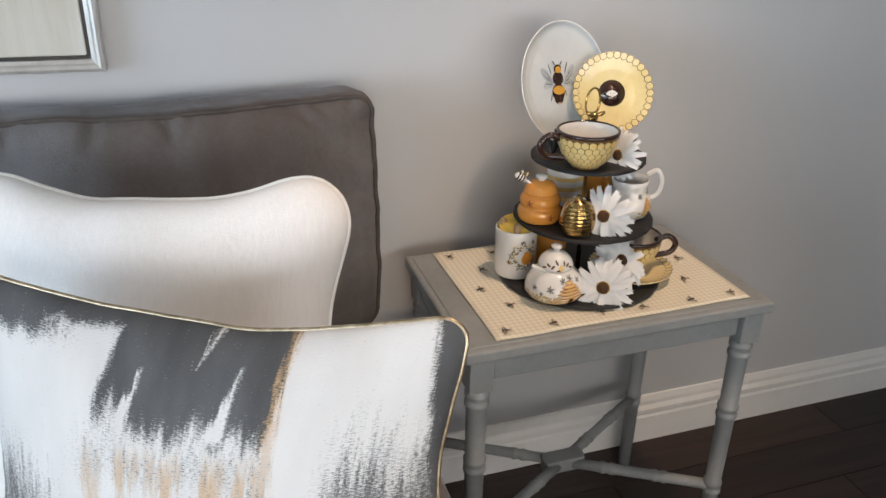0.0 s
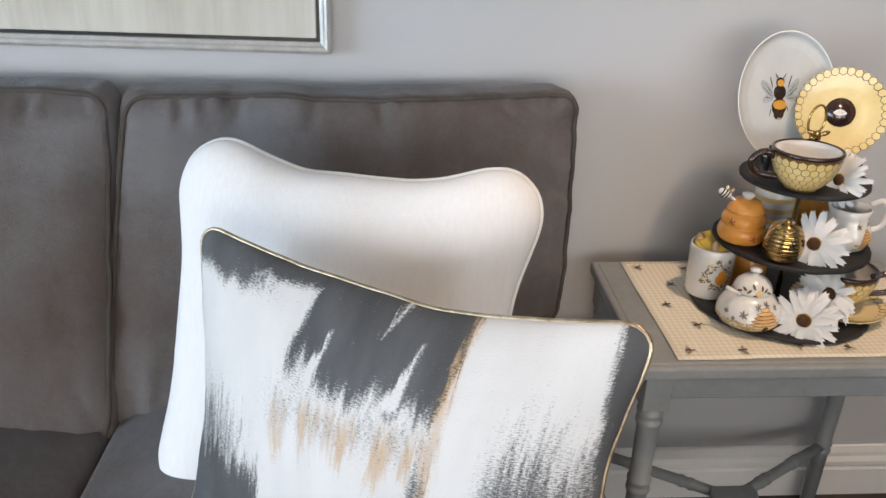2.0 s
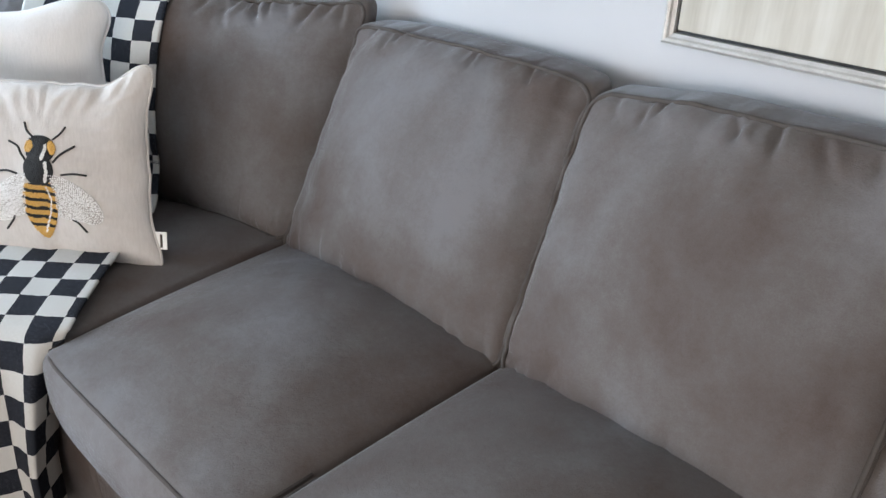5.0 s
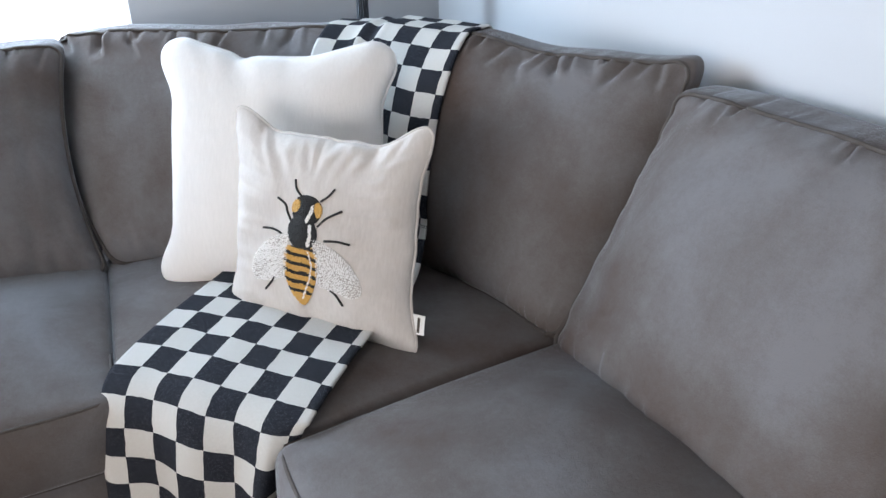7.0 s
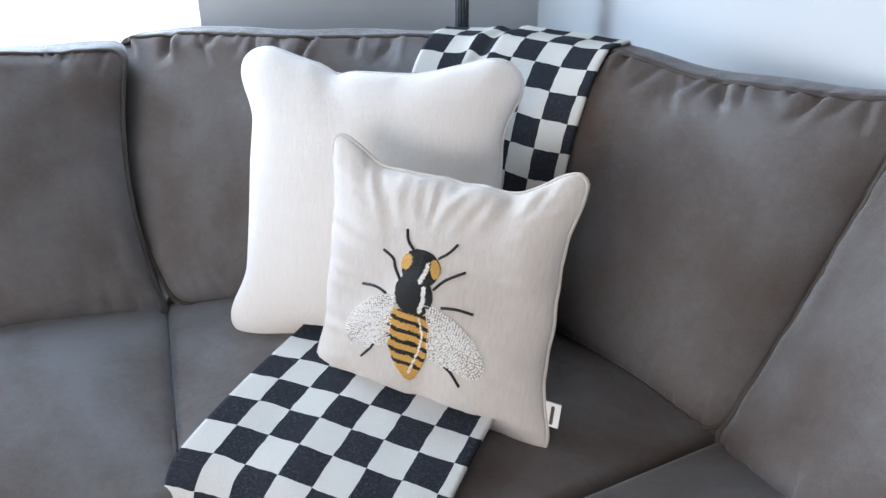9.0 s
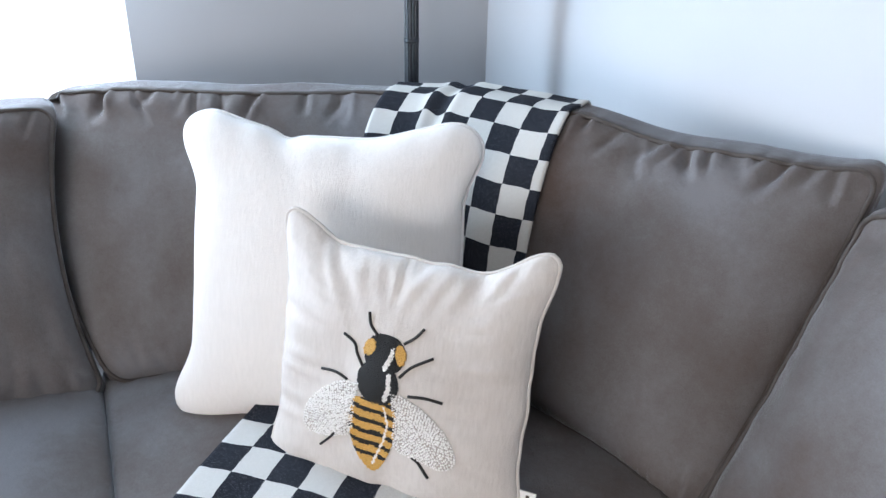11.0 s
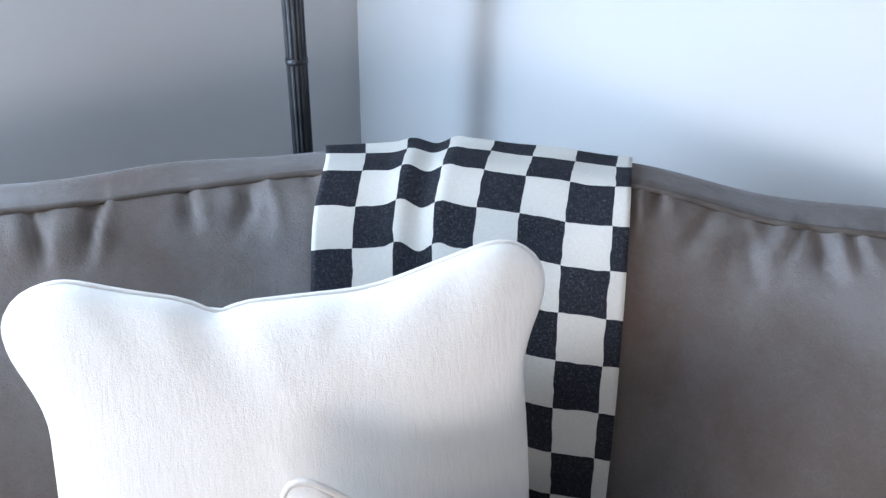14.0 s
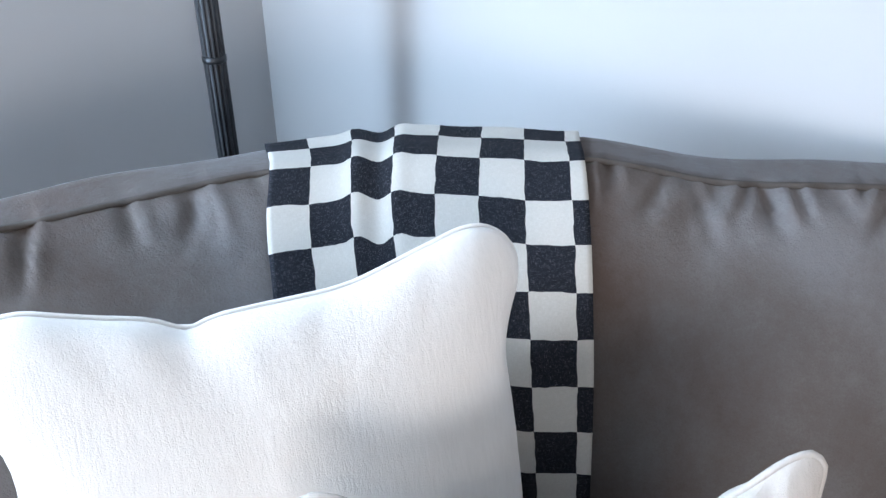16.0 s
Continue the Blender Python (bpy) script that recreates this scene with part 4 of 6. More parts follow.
part("stretcher_hub", prism([(-0.04, -0.018), (0.04, -0.018), (0.045, 0.0), (0.04, 0.018), (-0.04, 0.018), (-0.045, 0.0)], 0.182, 0.212, 0.003), GREY_PAINT, table, smooth=False)

# ---- floor boards ----
nx = 0
for row in range(32):
    y1 = -0.003 - row * 0.131
    x = XW - 0.4 + (row * 0.537) % 1.2
    while x < XE:
        a, b2 = max(x, XW), min(x + 1.2, XE)
        if b2 - a > 0.05 and nx < 290:
            part("plank", box_bm(a + 0.0008, b2 - 0.0008, y1 - 0.1295, y1, -0.012, 0.0, 0.0012, 1), PLANK, floor, smooth=False)
            nx += 1
        x += 1.2

# ---- beaded motif on the small pillow ----


def motif_at(x, y, lift):
    """A place of the motif's own plan, set slightly aslant on the pillow."""
    return small.at(x - 0.0115 + 0.030 * y, y + 0.001 - 0.030 * x, lift)


BEAD_BLACK = speckled("black_glass_beads", (0.0025, 0.0025, 0.0025), (0.006, 0.0055, 0.0055), 300, 0.62)
BEAD_GOLD = speckled("amber_beads", (0.55, 0.30, 0.06), (0.72, 0.43, 0.11), 250, 0.4)
BEAD_PEARL = speckled("pearl_beads", (0.80, 0.78, 0.75), (0.90, 0.88, 0.86), 250, 0.3)
INK = speckled("brown_print", (0.03, 0.024, 0.02), (0.06, 0.045, 0.035), 200, 0.7)
octa_v = [Vector(v) for v in ((1, 0, 0), (0, 1, 0), (-1, 0, 0), (0, -1, 0), (0.7, 0.7, 0.75), (-0.7, 0.7, 0.75), (-0.7, -0.7, 0.75), (0.7, -0.7, 0.75), (0, 0, 1.1))]
octa_f = [(0, 1, 4), (1, 2, 5), (2, 3, 6), (3, 0, 7), (0, 4, 7), (1, 5, 4), (2, 6, 5), (3, 7, 6), (4, 5, 8), (5, 6, 8), (6, 7, 8), (7, 4, 8)]


def beads(name, places, r, material, parent, label=""):
    verts, faces = [], []
    for x, y in places:
        c = motif_at(x, y, 0.0012)
        k = len(verts)
        s = r * random.uniform(0.85, 1.12)
        verts += [c + v * s for v in octa_v]
        faces += [tuple(i + k for i in f) for f in octa_f]
    ob = mesh_object(name, verts, faces, material, parent, label)
    return tagged(ob, kind="stuff")


def inside(poly, x, y):
    hit = False
    for (x0, y0), (x1, y1) in zip(poly, poly[1:] + poly[:1]):
        if (y0 > y) != (y1 > y) and x < (x1 - x0) * (y - y0) / (y1 - y0) + x0:
            hit = not hit
    return hit


def smooth_poly(pts, n=60):
    loop = catmull([(x, y, 0) for x, y in pts + pts[:1]], n)
    return [(p.x, p.y) for p in loop[:-1]]


def fill(poly, pitch, rows_down=False):
    """Close-set bead places inside an outline, in slightly wandering rows."""
    xs, ys = [p[0] for p in poly], [p[1] for p in poly]
    out, j = [], 0
    y = min(ys)
    while y < max(ys):
        x = min(xs) + (pitch / 2 if j % 2 else 0)
        while x < max(xs):
            px, py = x + random.uniform(-0.15, 0.15) * pitch, y + random.uniform(-0.15, 0.15) * pitch
            if inside(poly, px, py):
                out.append((px, py))
            x += pitch
        y += pitch * 0.87
        j += 1
    return out


def rings(poly, pitch):
    """Bead places in rows that follow an outline inwards."""
    cx, cy = sum(p[0] for p in poly) / len(poly), sum(p[1] for p in poly) / len(poly)
    size = max(math.hypot(x - cx, y - cy) for x, y in poly)
    out, k = [], 1.0
    while k > 0.06:
        loop = [(cx + (x - cx) * k, cy + (y - cy) * k) for x, y in poly]
        carry = 0.0
        for (x0, y0), (x1, y1) in zip(loop, loop[1:] + loop[:1]):
            d = math.hypot(x1 - x0, y1 - y0)
            while carry < d:
                out.append((x0 + (x1 - x0) * carry / d + random.uniform(-0.0009, 0.0009), y0 + (y1 - y0) * carry / d + random.uniform(-0.0009, 0.0009)))
                carry += pitch
            carry -= d
        k -= pitch * 1.25 / size
    return out


def oval(cx, cy, rx, ry, n=28, tilt=0.0):
    c, s = math.cos(tilt), math.sin(tilt)
    return [(cx + rx * math.cos(a) * c - ry * math.sin(a) * s, cy + rx * math.cos(a) * s + ry * math.sin(a) * c) for a in (2 * math.pi * i / n for i in range(n))]


wing_l = smooth_poly([(-0.024, -0.012), (-0.055, -0.020), (-0.092, -0.048), (-0.116, -0.086), (-0.110, -0.112), (-0.085, -0.113), (-0.052, -0.102), (-0.030, -0.085), (-0.028, -0.045)])
wing_r = smooth_poly([(0.030, -0.010), (0.055, -0.013), (0.092, -0.034), (0.121, -0.064), (0.128, -0.090), (0.112, -0.105), (0.078, -0.100), (0.040, -0.092), (0.036, -0.050)])
THREAD = speckled("beige_thread", (0.36, 0.325, 0.29), (0.46, 0.42, 0.385), 500, 0.9, bump_scale=900)


def backing(poly, name="wing_backing", material=None):
    cx, cy = sum(p[0] for p in poly) / len(poly), sum(p[1] for p in poly) / len(poly)
    verts, faces, n = [motif_at(cx, cy, 0.0011)], [], len(poly)
    for k in range(1, 9):
        verts += [motif_at(cx + (x - cx) * k / 8, cy + (y - cy) * k / 8, 0.0011) for x, y in poly]
    for i in range(n):
        faces.append((0, 1 + i, 1 + (i + 1) % n))
        for k in range(7):
            a, b = 1 + k * n, 1 + (k + 1) * n
            faces.append((a + i, b + i, b + (i + 1) % n, a + (i + 1) % n))
    return mesh_object(name, verts, faces, material or THREAD, motif)


backing(wing_l)
backing(wing_r)
beads("beaded_wing", rings(wing_l, 0.0043), 0.0018, BEAD_PEARL, motif, "pearl beaded wing shape")
beads("beaded_wing", rings(wing_r, 0.0043), 0.0018, BEAD_PEARL, motif, "pearl beaded wing shape")
head, thorax = oval(0.009, 0.040, 0.032, 0.027), oval(0.006, -0.001, 0.033, 0.031)
eye_l, eye_r = oval(-0.015, 0.044, 0.0105, 0.015, tilt=-0.35), oval(0.033, 0.044, 0.0095, 0.016, tilt=0.35)
body = smooth_poly([(-0.028, -0.031), (-0.033, -0.058), (-0.031, -0.084), (-0.021, -0.115), (-0.003, -0.139), (0.008, -0.143), (0.021, -0.127), (0.033, -0.098), (0.037, -0.065), (0.035, -0.029), (0.004, -0.026)])


def near_line(x, y, line, d):
    for (x0, y0), (x1, y1) in zip(line, line[1:]):
        t = max(0, min(1, ((x - x0) * (x1 - x0) + (y - y0) * (y1 - y0)) / ((x1 - x0) ** 2 + (y1 - y0) ** 2)))
        if math.hypot(x - x0 - t * (x1 - x0), y - y0 - t * (y1 - y0)) < d:
            return True
    return False


gleam = [[(0.021, 0.048), (0.020, 0.036), (0.015, 0.022)], [(0.023, 0.014), (0.026, -0.004), (0.020, -0.022)]]
backing(head, "head_backing", BEAD_BLACK)
backing(thorax, "thorax_backing", BEAD_BLACK)
backing(body, "body_backing", BEAD_GOLD)
stripe = [(0.020, -0.034), (0.026, -0.060), (0.021, -0.090), (0.007, -0.128)]
black, gold, pearl = [], [], []
for x, y in fill(head, 0.0023) + fill(thorax, 0.0023):
    if inside(eye_l, x, y) or inside(eye_r, x, y):
        continue
    (pearl if any(near_line(x, y, g, 0.0034) for g in gleam) else black).append((x, y))
gold += fill(oval(-0.015, 0.044, 0.0085, 0.0125, tilt=-0.35), 0.0022) + fill(oval(0.033, 0.044, 0.0075, 0.0135, tilt=0.35), 0.0022)
for x, y in fill(body, 0.0023):
    row = (-0.030 - y - 0.10 * x + 0.0015 * math.sin(x * 120)) / 0.0175
    if near_line(x, y, stripe, 0.0017):
        pearl.append((x, y))
    else:
        (black if row % 1.0 > 0.62 and y > -0.124 else gold).append((x, y))
beads("black_beadwork", black, 0.0016, BEAD_BLACK, motif, "glossy black beadwork")
beads("amber_beadwork", gold, 0.0015, BEAD_GOLD, motif, "amber gold beadwork stripes")
beads("pearl_beadwork", pearl, 0.0015, BEAD_PEARL, motif, "white bead highlights")
for line in ([(-0.006, 0.062), (-0.020, 0.074), (-0.026, 0.090)], [(0.034, 0.060), (0.048, 0.072), (0.058, 0.086)],
             [(-0.021, 0.016), (-0.034, 0.030), (-0.040, 0.042), (-0.060, 0.051)], [(-0.045, -0.013), (-0.068, -0.009), (-0.092, -0.012)],
             [(0.038, 0.016), (0.052, 0.033), (0.078, 0.050)], [(0.054, -0.007), (0.078, -0.004), (0.102, -0.006)],
             [(-0.056, -0.099), (-0.066, -0.112), (-0.084, -0.132)], [(0.066, -0.099), (0.078, -0.106), (0.093, -0.124)]):
    pts = [motif_at(p.x, p.y, 0.0016) for p in catmull([(x, y, 0) for x, y in line], 12)]
    tube("beaded_line", pts, 0.0021, BEAD_BLACK, motif, n=6)
tag = part("side_label", box_bm(0.186, 0.222, -0.164, -0.127, -0.0012, 0.0012), TRIM_WHITE, motif, "small white woven label on the seam", smooth=False)
part("label_bar", box_bm(0.208, 0.213, -0.160, -0.132, 0.0012, 0.0020), INK, tag, smooth=False)

# ---- things on the side table ----
CERAMIC = speckled("white_glazed_ceramic", (0.74, 0.73, 0.71), (0.80, 0.79, 0.77), 12, 0.16, coat=0.4)
YELLOW_GLAZE = speckled("butter_yellow_glaze", (0.73, 0.58, 0.26), (0.80, 0.66, 0.35), 14, 0.24, coat=0.3)
CELL_GLAZE = speckled("golden_cell_glaze", (0.72, 0.50, 0.17), (0.84, 0.66, 0.32), 45, 0.24, coat=0.3)
LINE_GLAZE = speckled("brown_outline_glaze", (0.12, 0.060, 0.020), (0.20, 0.11, 0.040), 60, 0.3)
INSECT_AMBER = speckled("golden_amber_print", (0.46, 0.21, 0.015), (0.66, 0.35, 0.04), 300, 0.4)
# white plate greyed: the weak light on it is put into the colour
SHADED_PLATE_GLAZE = speckled("shaded_white_plate_glaze", (0.48, 0.50, 0.505), (0.54, 0.56, 0.56), 9, 0.36)
AMBER_GLAZE = speckled("honey_orange_glaze", (0.76, 0.29, 0.045), (0.88, 0.40, 0.085), 18, 0.2, coat=0.4)
BROWN_GLAZE = speckled("dark_brown_glaze", (0.022, 0.010, 0.008), (0.045, 0.020, 0.015), 20, 0.2, coat=0.4)
SLATE = speckled("black_slate", (0.008, 0.008, 0.010), (0.018, 0.018, 0.021), 40, 0.65, bump_scale=160, bump_strength=0.3)
GILT = speckled("polished_gilt", (0.42, 0.27, 0.09), (0.62, 0.43, 0.18), 40, 0.2, 0.95)
PETAL = speckled("white_silk_petal", (0.72, 0.73, 0.75), (0.82, 0.83, 0.84), 60, 0.85, bump_scale=300)
FLOWER_EYE = speckled("brown_flower_eye", (0.035, 0.015, 0.008), (0.10, 0.045, 0.016), 300, 0.9, bump_scale=600, bump_strength=0.6)
FLOWER_RING = speckled("mustard_flower_fringe", (0.30, 0.17, 0.03), (0.52, 0.36, 0.08), 400, 0.9, bump_scale=700, bump_strength=0.5)
BEECH = speckled("pale_beech", (0.42, 0.27, 0.15), (0.52, 0.36, 0.21), 30, 0.6)
YELLOW_CLOTH = speckled("yellow_cloth", (0.68, 0.46, 0.07), (0.76, 0.55, 0.12), 40, 0.85, bump_scale=300)


def gingham_material():
    m, nd, lk, b = mat_new("cream_gingham_cotton", 0.9)
    v = coords(nd, lk, kind="Object")
    sep = nd.new("ShaderNodeSeparateXYZ")
    lk.new(v, sep.inputs[0])

    def band(axis):
        s = math_node(nd, lk, "SINE", math_node(nd, lk, "MULTIPLY", sep.outputs[axis], 2 * math.pi / 0.0095))
        return math_node(nd, lk, "GREATER_THAN", s, 0.0)

    f = math_node(nd, lk, "MULTIPLY", math_node(nd, lk, "ADD", band(0), band(1)), 0.5)
    n = noise_tex(nd, lk, v, 900, 2)
    f = math_node(nd, lk, "ADD", math_node(nd, lk, "MULTIPLY", f, 0.8), math_node(nd, lk, "MULTIPLY", n, 0.2))
    lk.new(ramp(nd, lk, f, [(0.1, (0.80, 0.77, 0.69)), (0.95, (0.70, 0.62, 0.46))]), b.inputs["Base Color"])
    bump(nd, lk, b, n, 0.3, 0.001)
    return m


mat_m = pose(0.237, -0.222, 0.6138, 0, 0, 0.6)
mat_thing = thing("placemat", mat_m, "cream gingham placemat printed with small brown insects on the table", "placemat")


def mat_sheet():
    w, d, nx_, ny_ = 0.233, 0.161, 40, 28
    verts, faces = [], []
    for j in range(ny_ + 1):
        for i in range(nx_ + 1):
            x, y = -w + 2 * w * i / nx_, -d + 2 * d * j / ny_
            edge = max(abs(x) / w, abs(y) / d)
            z = 0.0012 + 0.0012 * max(0, noise.noise(Vector((x * 14, y * 14, 1)))) + (0.0012 if edge > 0.96 else 0)
            verts.append(Vector((x + 0.002 * noise.noise(Vector((y * 9, 1, 1))), y + 0.0025 * noise.noise(Vector((x * 9, 5, 1))), z)))
    for j in range(ny_):
        for i in range(nx_):
            a = j * (nx_ + 1) + i
            faces.append((a, a + 1, a + nx_ + 2, a + nx_ + 1))
    ob = mesh_object("cloth", verts, faces, gingham_material(), mat_thing)
    s = ob.modifiers.new("thickness", "SOLIDIFY")
    s.thickness, s.offset = 0.0012, -1
    marks = bmesh.new()

    wings = bmesh.new()

    def blot(bm, cx, cy, rx, ry, tilt, z):
        bm.faces.new([bm.verts.new((x, y, z)) for x, y in oval(cx, cy, rx, ry, 10, tilt)])

    rng = random.Random(4)
    for gy in range(5):
        for gx in range(6):
            cx = -0.205 + gx * 0.082 + (0.041 if gy % 2 else 0) + rng.uniform(-0.006, 0.006)
            cy = -0.135 + gy * 0.067 + rng.uniform(-0.006, 0.006)
            if abs(cx) > 0.222:
                continue
            t = rng.uniform(-0.7, 0.7) + rng.choice((0, math.pi))
            for k in (-1, 1):
                blot(wings, cx + 0.0056 * math.cos(t + k * 1.9), cy + 0.0056 * math.sin(t + k * 1.9), 0.0064, 0.0024, t + k * 2.0, 0.0040)
            for step, size in ((0.0046, 0.0019), (0.0, 0.0025), (-0.0046, 0.0027)):
                blot(marks, cx + step * math.cos(t), cy + step * math.sin(t), size * 1.15, size, t, 0.0043 + step * 0.01)
            for k in (-1, 1):
                blot(marks, cx + 0.008 * math.cos(t + k * 0.3), cy + 0.008 * math.sin(t + k * 0.3), 0.0024, 0.0005, t + k * 0.5, 0.0043)
    tagged(part("printed_mark", marks, INK, mat_thing, "small brown printed insects"), kind="stuff")
    tagged(part("printed_wing", wings, speckled("faded_wing_print", (0.26, 0.21, 0.15), (0.44, 0.37, 0.28), 300, 0.9), mat_thing, "pale brown printed wings"), kind="stuff")


mat_sheet()
TX, TY = 0.2295, -0.2107
tray = thing("tiered_tray", Matrix.Translation((TX, TY, 0.6172)), "three tier black slate tray with gold centre rod and ring", "tiered tray")


def disc(r, z, name):
    rng = random.Random(int(r * 1000))
    bm = bmesh.new()
    n = 72
    prof = [(r - 0.003, z), (r, z + 0.0015), (r, z + 0.0055), (r - 0.002, z + 0.0075)]
    loops = []
    jag = [1 + rng.uniform(-0.006, 0.006) for _ in range(n)]
    for rr, zz in prof:
        loops.append([bm.verts.new((rr * jag[i] * math.cos(2 * math.pi * i / n), rr * jag[i] * math.sin(2 * math.pi * i / n), zz)) for i in range(n)])
    for a, b in zip(loops, loops[1:]):
        for i in range(n):
            bm.faces.new((a[i], a[(i + 1) % n], b[(i + 1) % n], b[i]))
    bm.faces.new(loops[0][::-1])
    bm.faces.new(loops[-1])
    return part(name, bm, SLATE, tray, smooth=False)


ZB, ZM, ZT = 0.6247, 0.7315, 0.8392
disc(0.1444, 0.0, "lower_tier")
disc(0.1197, ZM - 0.6247, "middle_tier")
disc(0.0960, ZT - 0.6247, "upper_tier")
part("rod", lathe_bm([(0.0042, 0.008), (0.0042, 0.102), (0.0065, 0.105), (0.0042, 0.1065), (0.0042, 0.210), (0.0065, 0.2125), (0.0042, 0.2140)], 16), GILT, tray)
part("upper_rod", lathe_bm([(0.0060, 0.2222), (0.0036, 0.225), (0.0036, 0.277), (0.006, 0.281), (0.006, 0.285), (0.001, 0.289)], 16), GILT, tray)
ring_pts = [(0.0155 * math.cos(a), 0.005 * math.cos(a), 0.310 + 0.023 * math.sin(a)) for a in (2 * math.pi * i / 40 for i in range(40))]
tube("ring_handle", ring_pts, 0.0019, GILT, tray, closed=True, n=8)
charm = bmesh.new()
for cx, cz, rx, rz in ((0.0, 0.303, 0.005, 0.009), (-0.009, 0.307, 0.009, 0.004), (0.010, 0.306, 0.009, 0.004)):
    bmesh.ops.create_uvsphere(charm, u_segments=12, v_segments=8, radius=1, matrix=Matrix.LocRotScale((cx + 0.003, -0.006, cz - 0.015), Euler((0, 0.3 if cx < 0 else -0.3, 0)), (rx, 0.003, rz)))
part("charm", charm, GILT, tray, "small gilt winged charm")


def turned(name, profile, material, parent, label="", n=40, z=0.0):
    bm = lathe_bm(profile, n)
    bmesh.ops.translate(bm, vec=(0, 0, z), verts=bm.verts)
    return part(name, bm, material, parent, label)


def radius_at(profile, z):
    for (r0, z0), (r1, z1) in zip(profile, profile[1:]):
        if z0 <= z <= z1 and z1 > z0:
            return r0 + (r1 - r0) * (z - z0) / (z1 - z0)
    return profile[-1][0]


def decal(name, profile, outlines, material, parent, lift=0.0006):
    """Thin printed or raised shapes on a turned body: outlines of (arc length in metres, height) round a heading."""
    bm = bmesh.new()
    for head_deg, pts in outlines:
        cs, cz = sum(p[0] for p in pts) / len(pts), sum(p[1] for p in pts) / len(pts)
        rc = max(0.004, radius_at(profile, cz))

        def put(s, z):
            r = radius_at(profile, z) + lift
            a = radians(head_deg) + s / rc
            return bm.verts.new((r * math.cos(a), r * math.sin(a), z))

        mid = put(cs, cz)
        rim_v = [put(s, z) for s, z in pts]
        for a, b in zip(rim_v, rim_v[1:] + rim_v[:1]):
            bm.faces.new((mid, a, b))
    return part(name, bm, material, parent)


def honeycomb(profile, z0, z1, cell, head_from=0, head_to=360):
    out, row, z = [], 0, z0
    count = round(2 * math.pi * max(r for r, _ in profile) / (cell * 1.74))
    while z < z1:
        r = max(0.01, radius_at(profile, z))
        for k in range(count):
            h = 360 * (k + (0.5 if row % 2 else 0)) / count
            c = 2 * math.pi * r / count / 1.74 * 0.905
            out.append((h, [(c * math.sin(radians(60 * i)), min(z1, z + c * math.cos(radians(60 * i)))) for i in range(6)]))
        row += 1
        z += 1.5 * c / 0.905
    return out


def hollow(outer, wall=0.003, floor_z=0.004):
    """An outer profile turned inwards over its rim to make an open vessel."""
    inner = [(max(0.001, r - wall), max(z, floor_z)) for r, z in outer[::-1]]
    top = [(outer[-1][0] - wall / 2, outer[-1][1] + wall * 0.4)]
    return outer + top + inner + [(0.0005, floor_z)]


def c_handle(name, parent, material, heading, x0, z0, z1, reach, r=0.0045):
    pts = [(x0 - 0.004, z1 - 0.006), (x0 + reach * 0.55, z1 + 0.002), (x0 + reach, z1 - (z1 - z0) * 0.30), (x0 + reach * 0.80, z0 + (z1 - z0) * 0.25), (x0 + reach * 0.1, z0 + 0.004), (x0 - 0.006, z0 + 0.003)]
    c, s = math.cos(radians(heading)), math.sin(radians(heading))
    line = catmull([(x * c, x * s, z) for x, z in pts], 28)
    return tube(name, line, r, material, parent, n=10)


# tea cups with honeycomb sides
cup_out = [(0.020, 0.0), (0.022, 0.001), (0.023, 0.004), (0.030, 0.010), (0.039, 0.022), (0.0445, 0.036), (0.0475, 0.050), (0.048, 0.058)]


def tea_cup(m, handle_heading, label):
    cup = thing("tea_cup", m, label, "cup", "honeycomb cups")
    turned("bowl", hollow(cup_out, 0.0028, 0.006), CERAMIC, cup)
    side = [(r + 0.0004, z) for r, z in cup_out if z < 0.0585]
    bm = lathe_bm(side, 44, close=False)
    part("outline_glaze", bm, LINE_GLAZE, cup, "brown glaze lines between the cells")
    decal("honeycomb_pattern", cup_out, honeycomb(cup_out, 0.0070, 0.0535, 0.0068), CELL_GLAZE, cup, 0.0010)
    rim_bm = lathe_bm([(0.0455, 0.0545), (0.0488, 0.0547), (0.0496, 0.057), (0.0492, 0.0600), (0.0470, 0.0610), (0.0452, 0.0603), (0.0447, 0.0590)], 44, close=False)
    part("rim_band", rim_bm, BROWN_GLAZE, cup, "dark brown rim")
    c_handle("handle", cup, BROWN_GLAZE, handle_heading, 0.044, 0.014, 0.052, 0.034, 0.0052)
    return cup


tea_cup(pose(0.1945, -0.268, ZT + 0.0005, 0, 0, 0) @ Matrix.Scale(1.02, 4), 176, "yellow honeycomb tea cup with brown rim on the upper tier")
tea_cup(pose(0.3125, -0.250, ZB + 0.0125, 0, 0, 0), -12, "yellow honeycomb tea cup standing on a scalloped saucer")


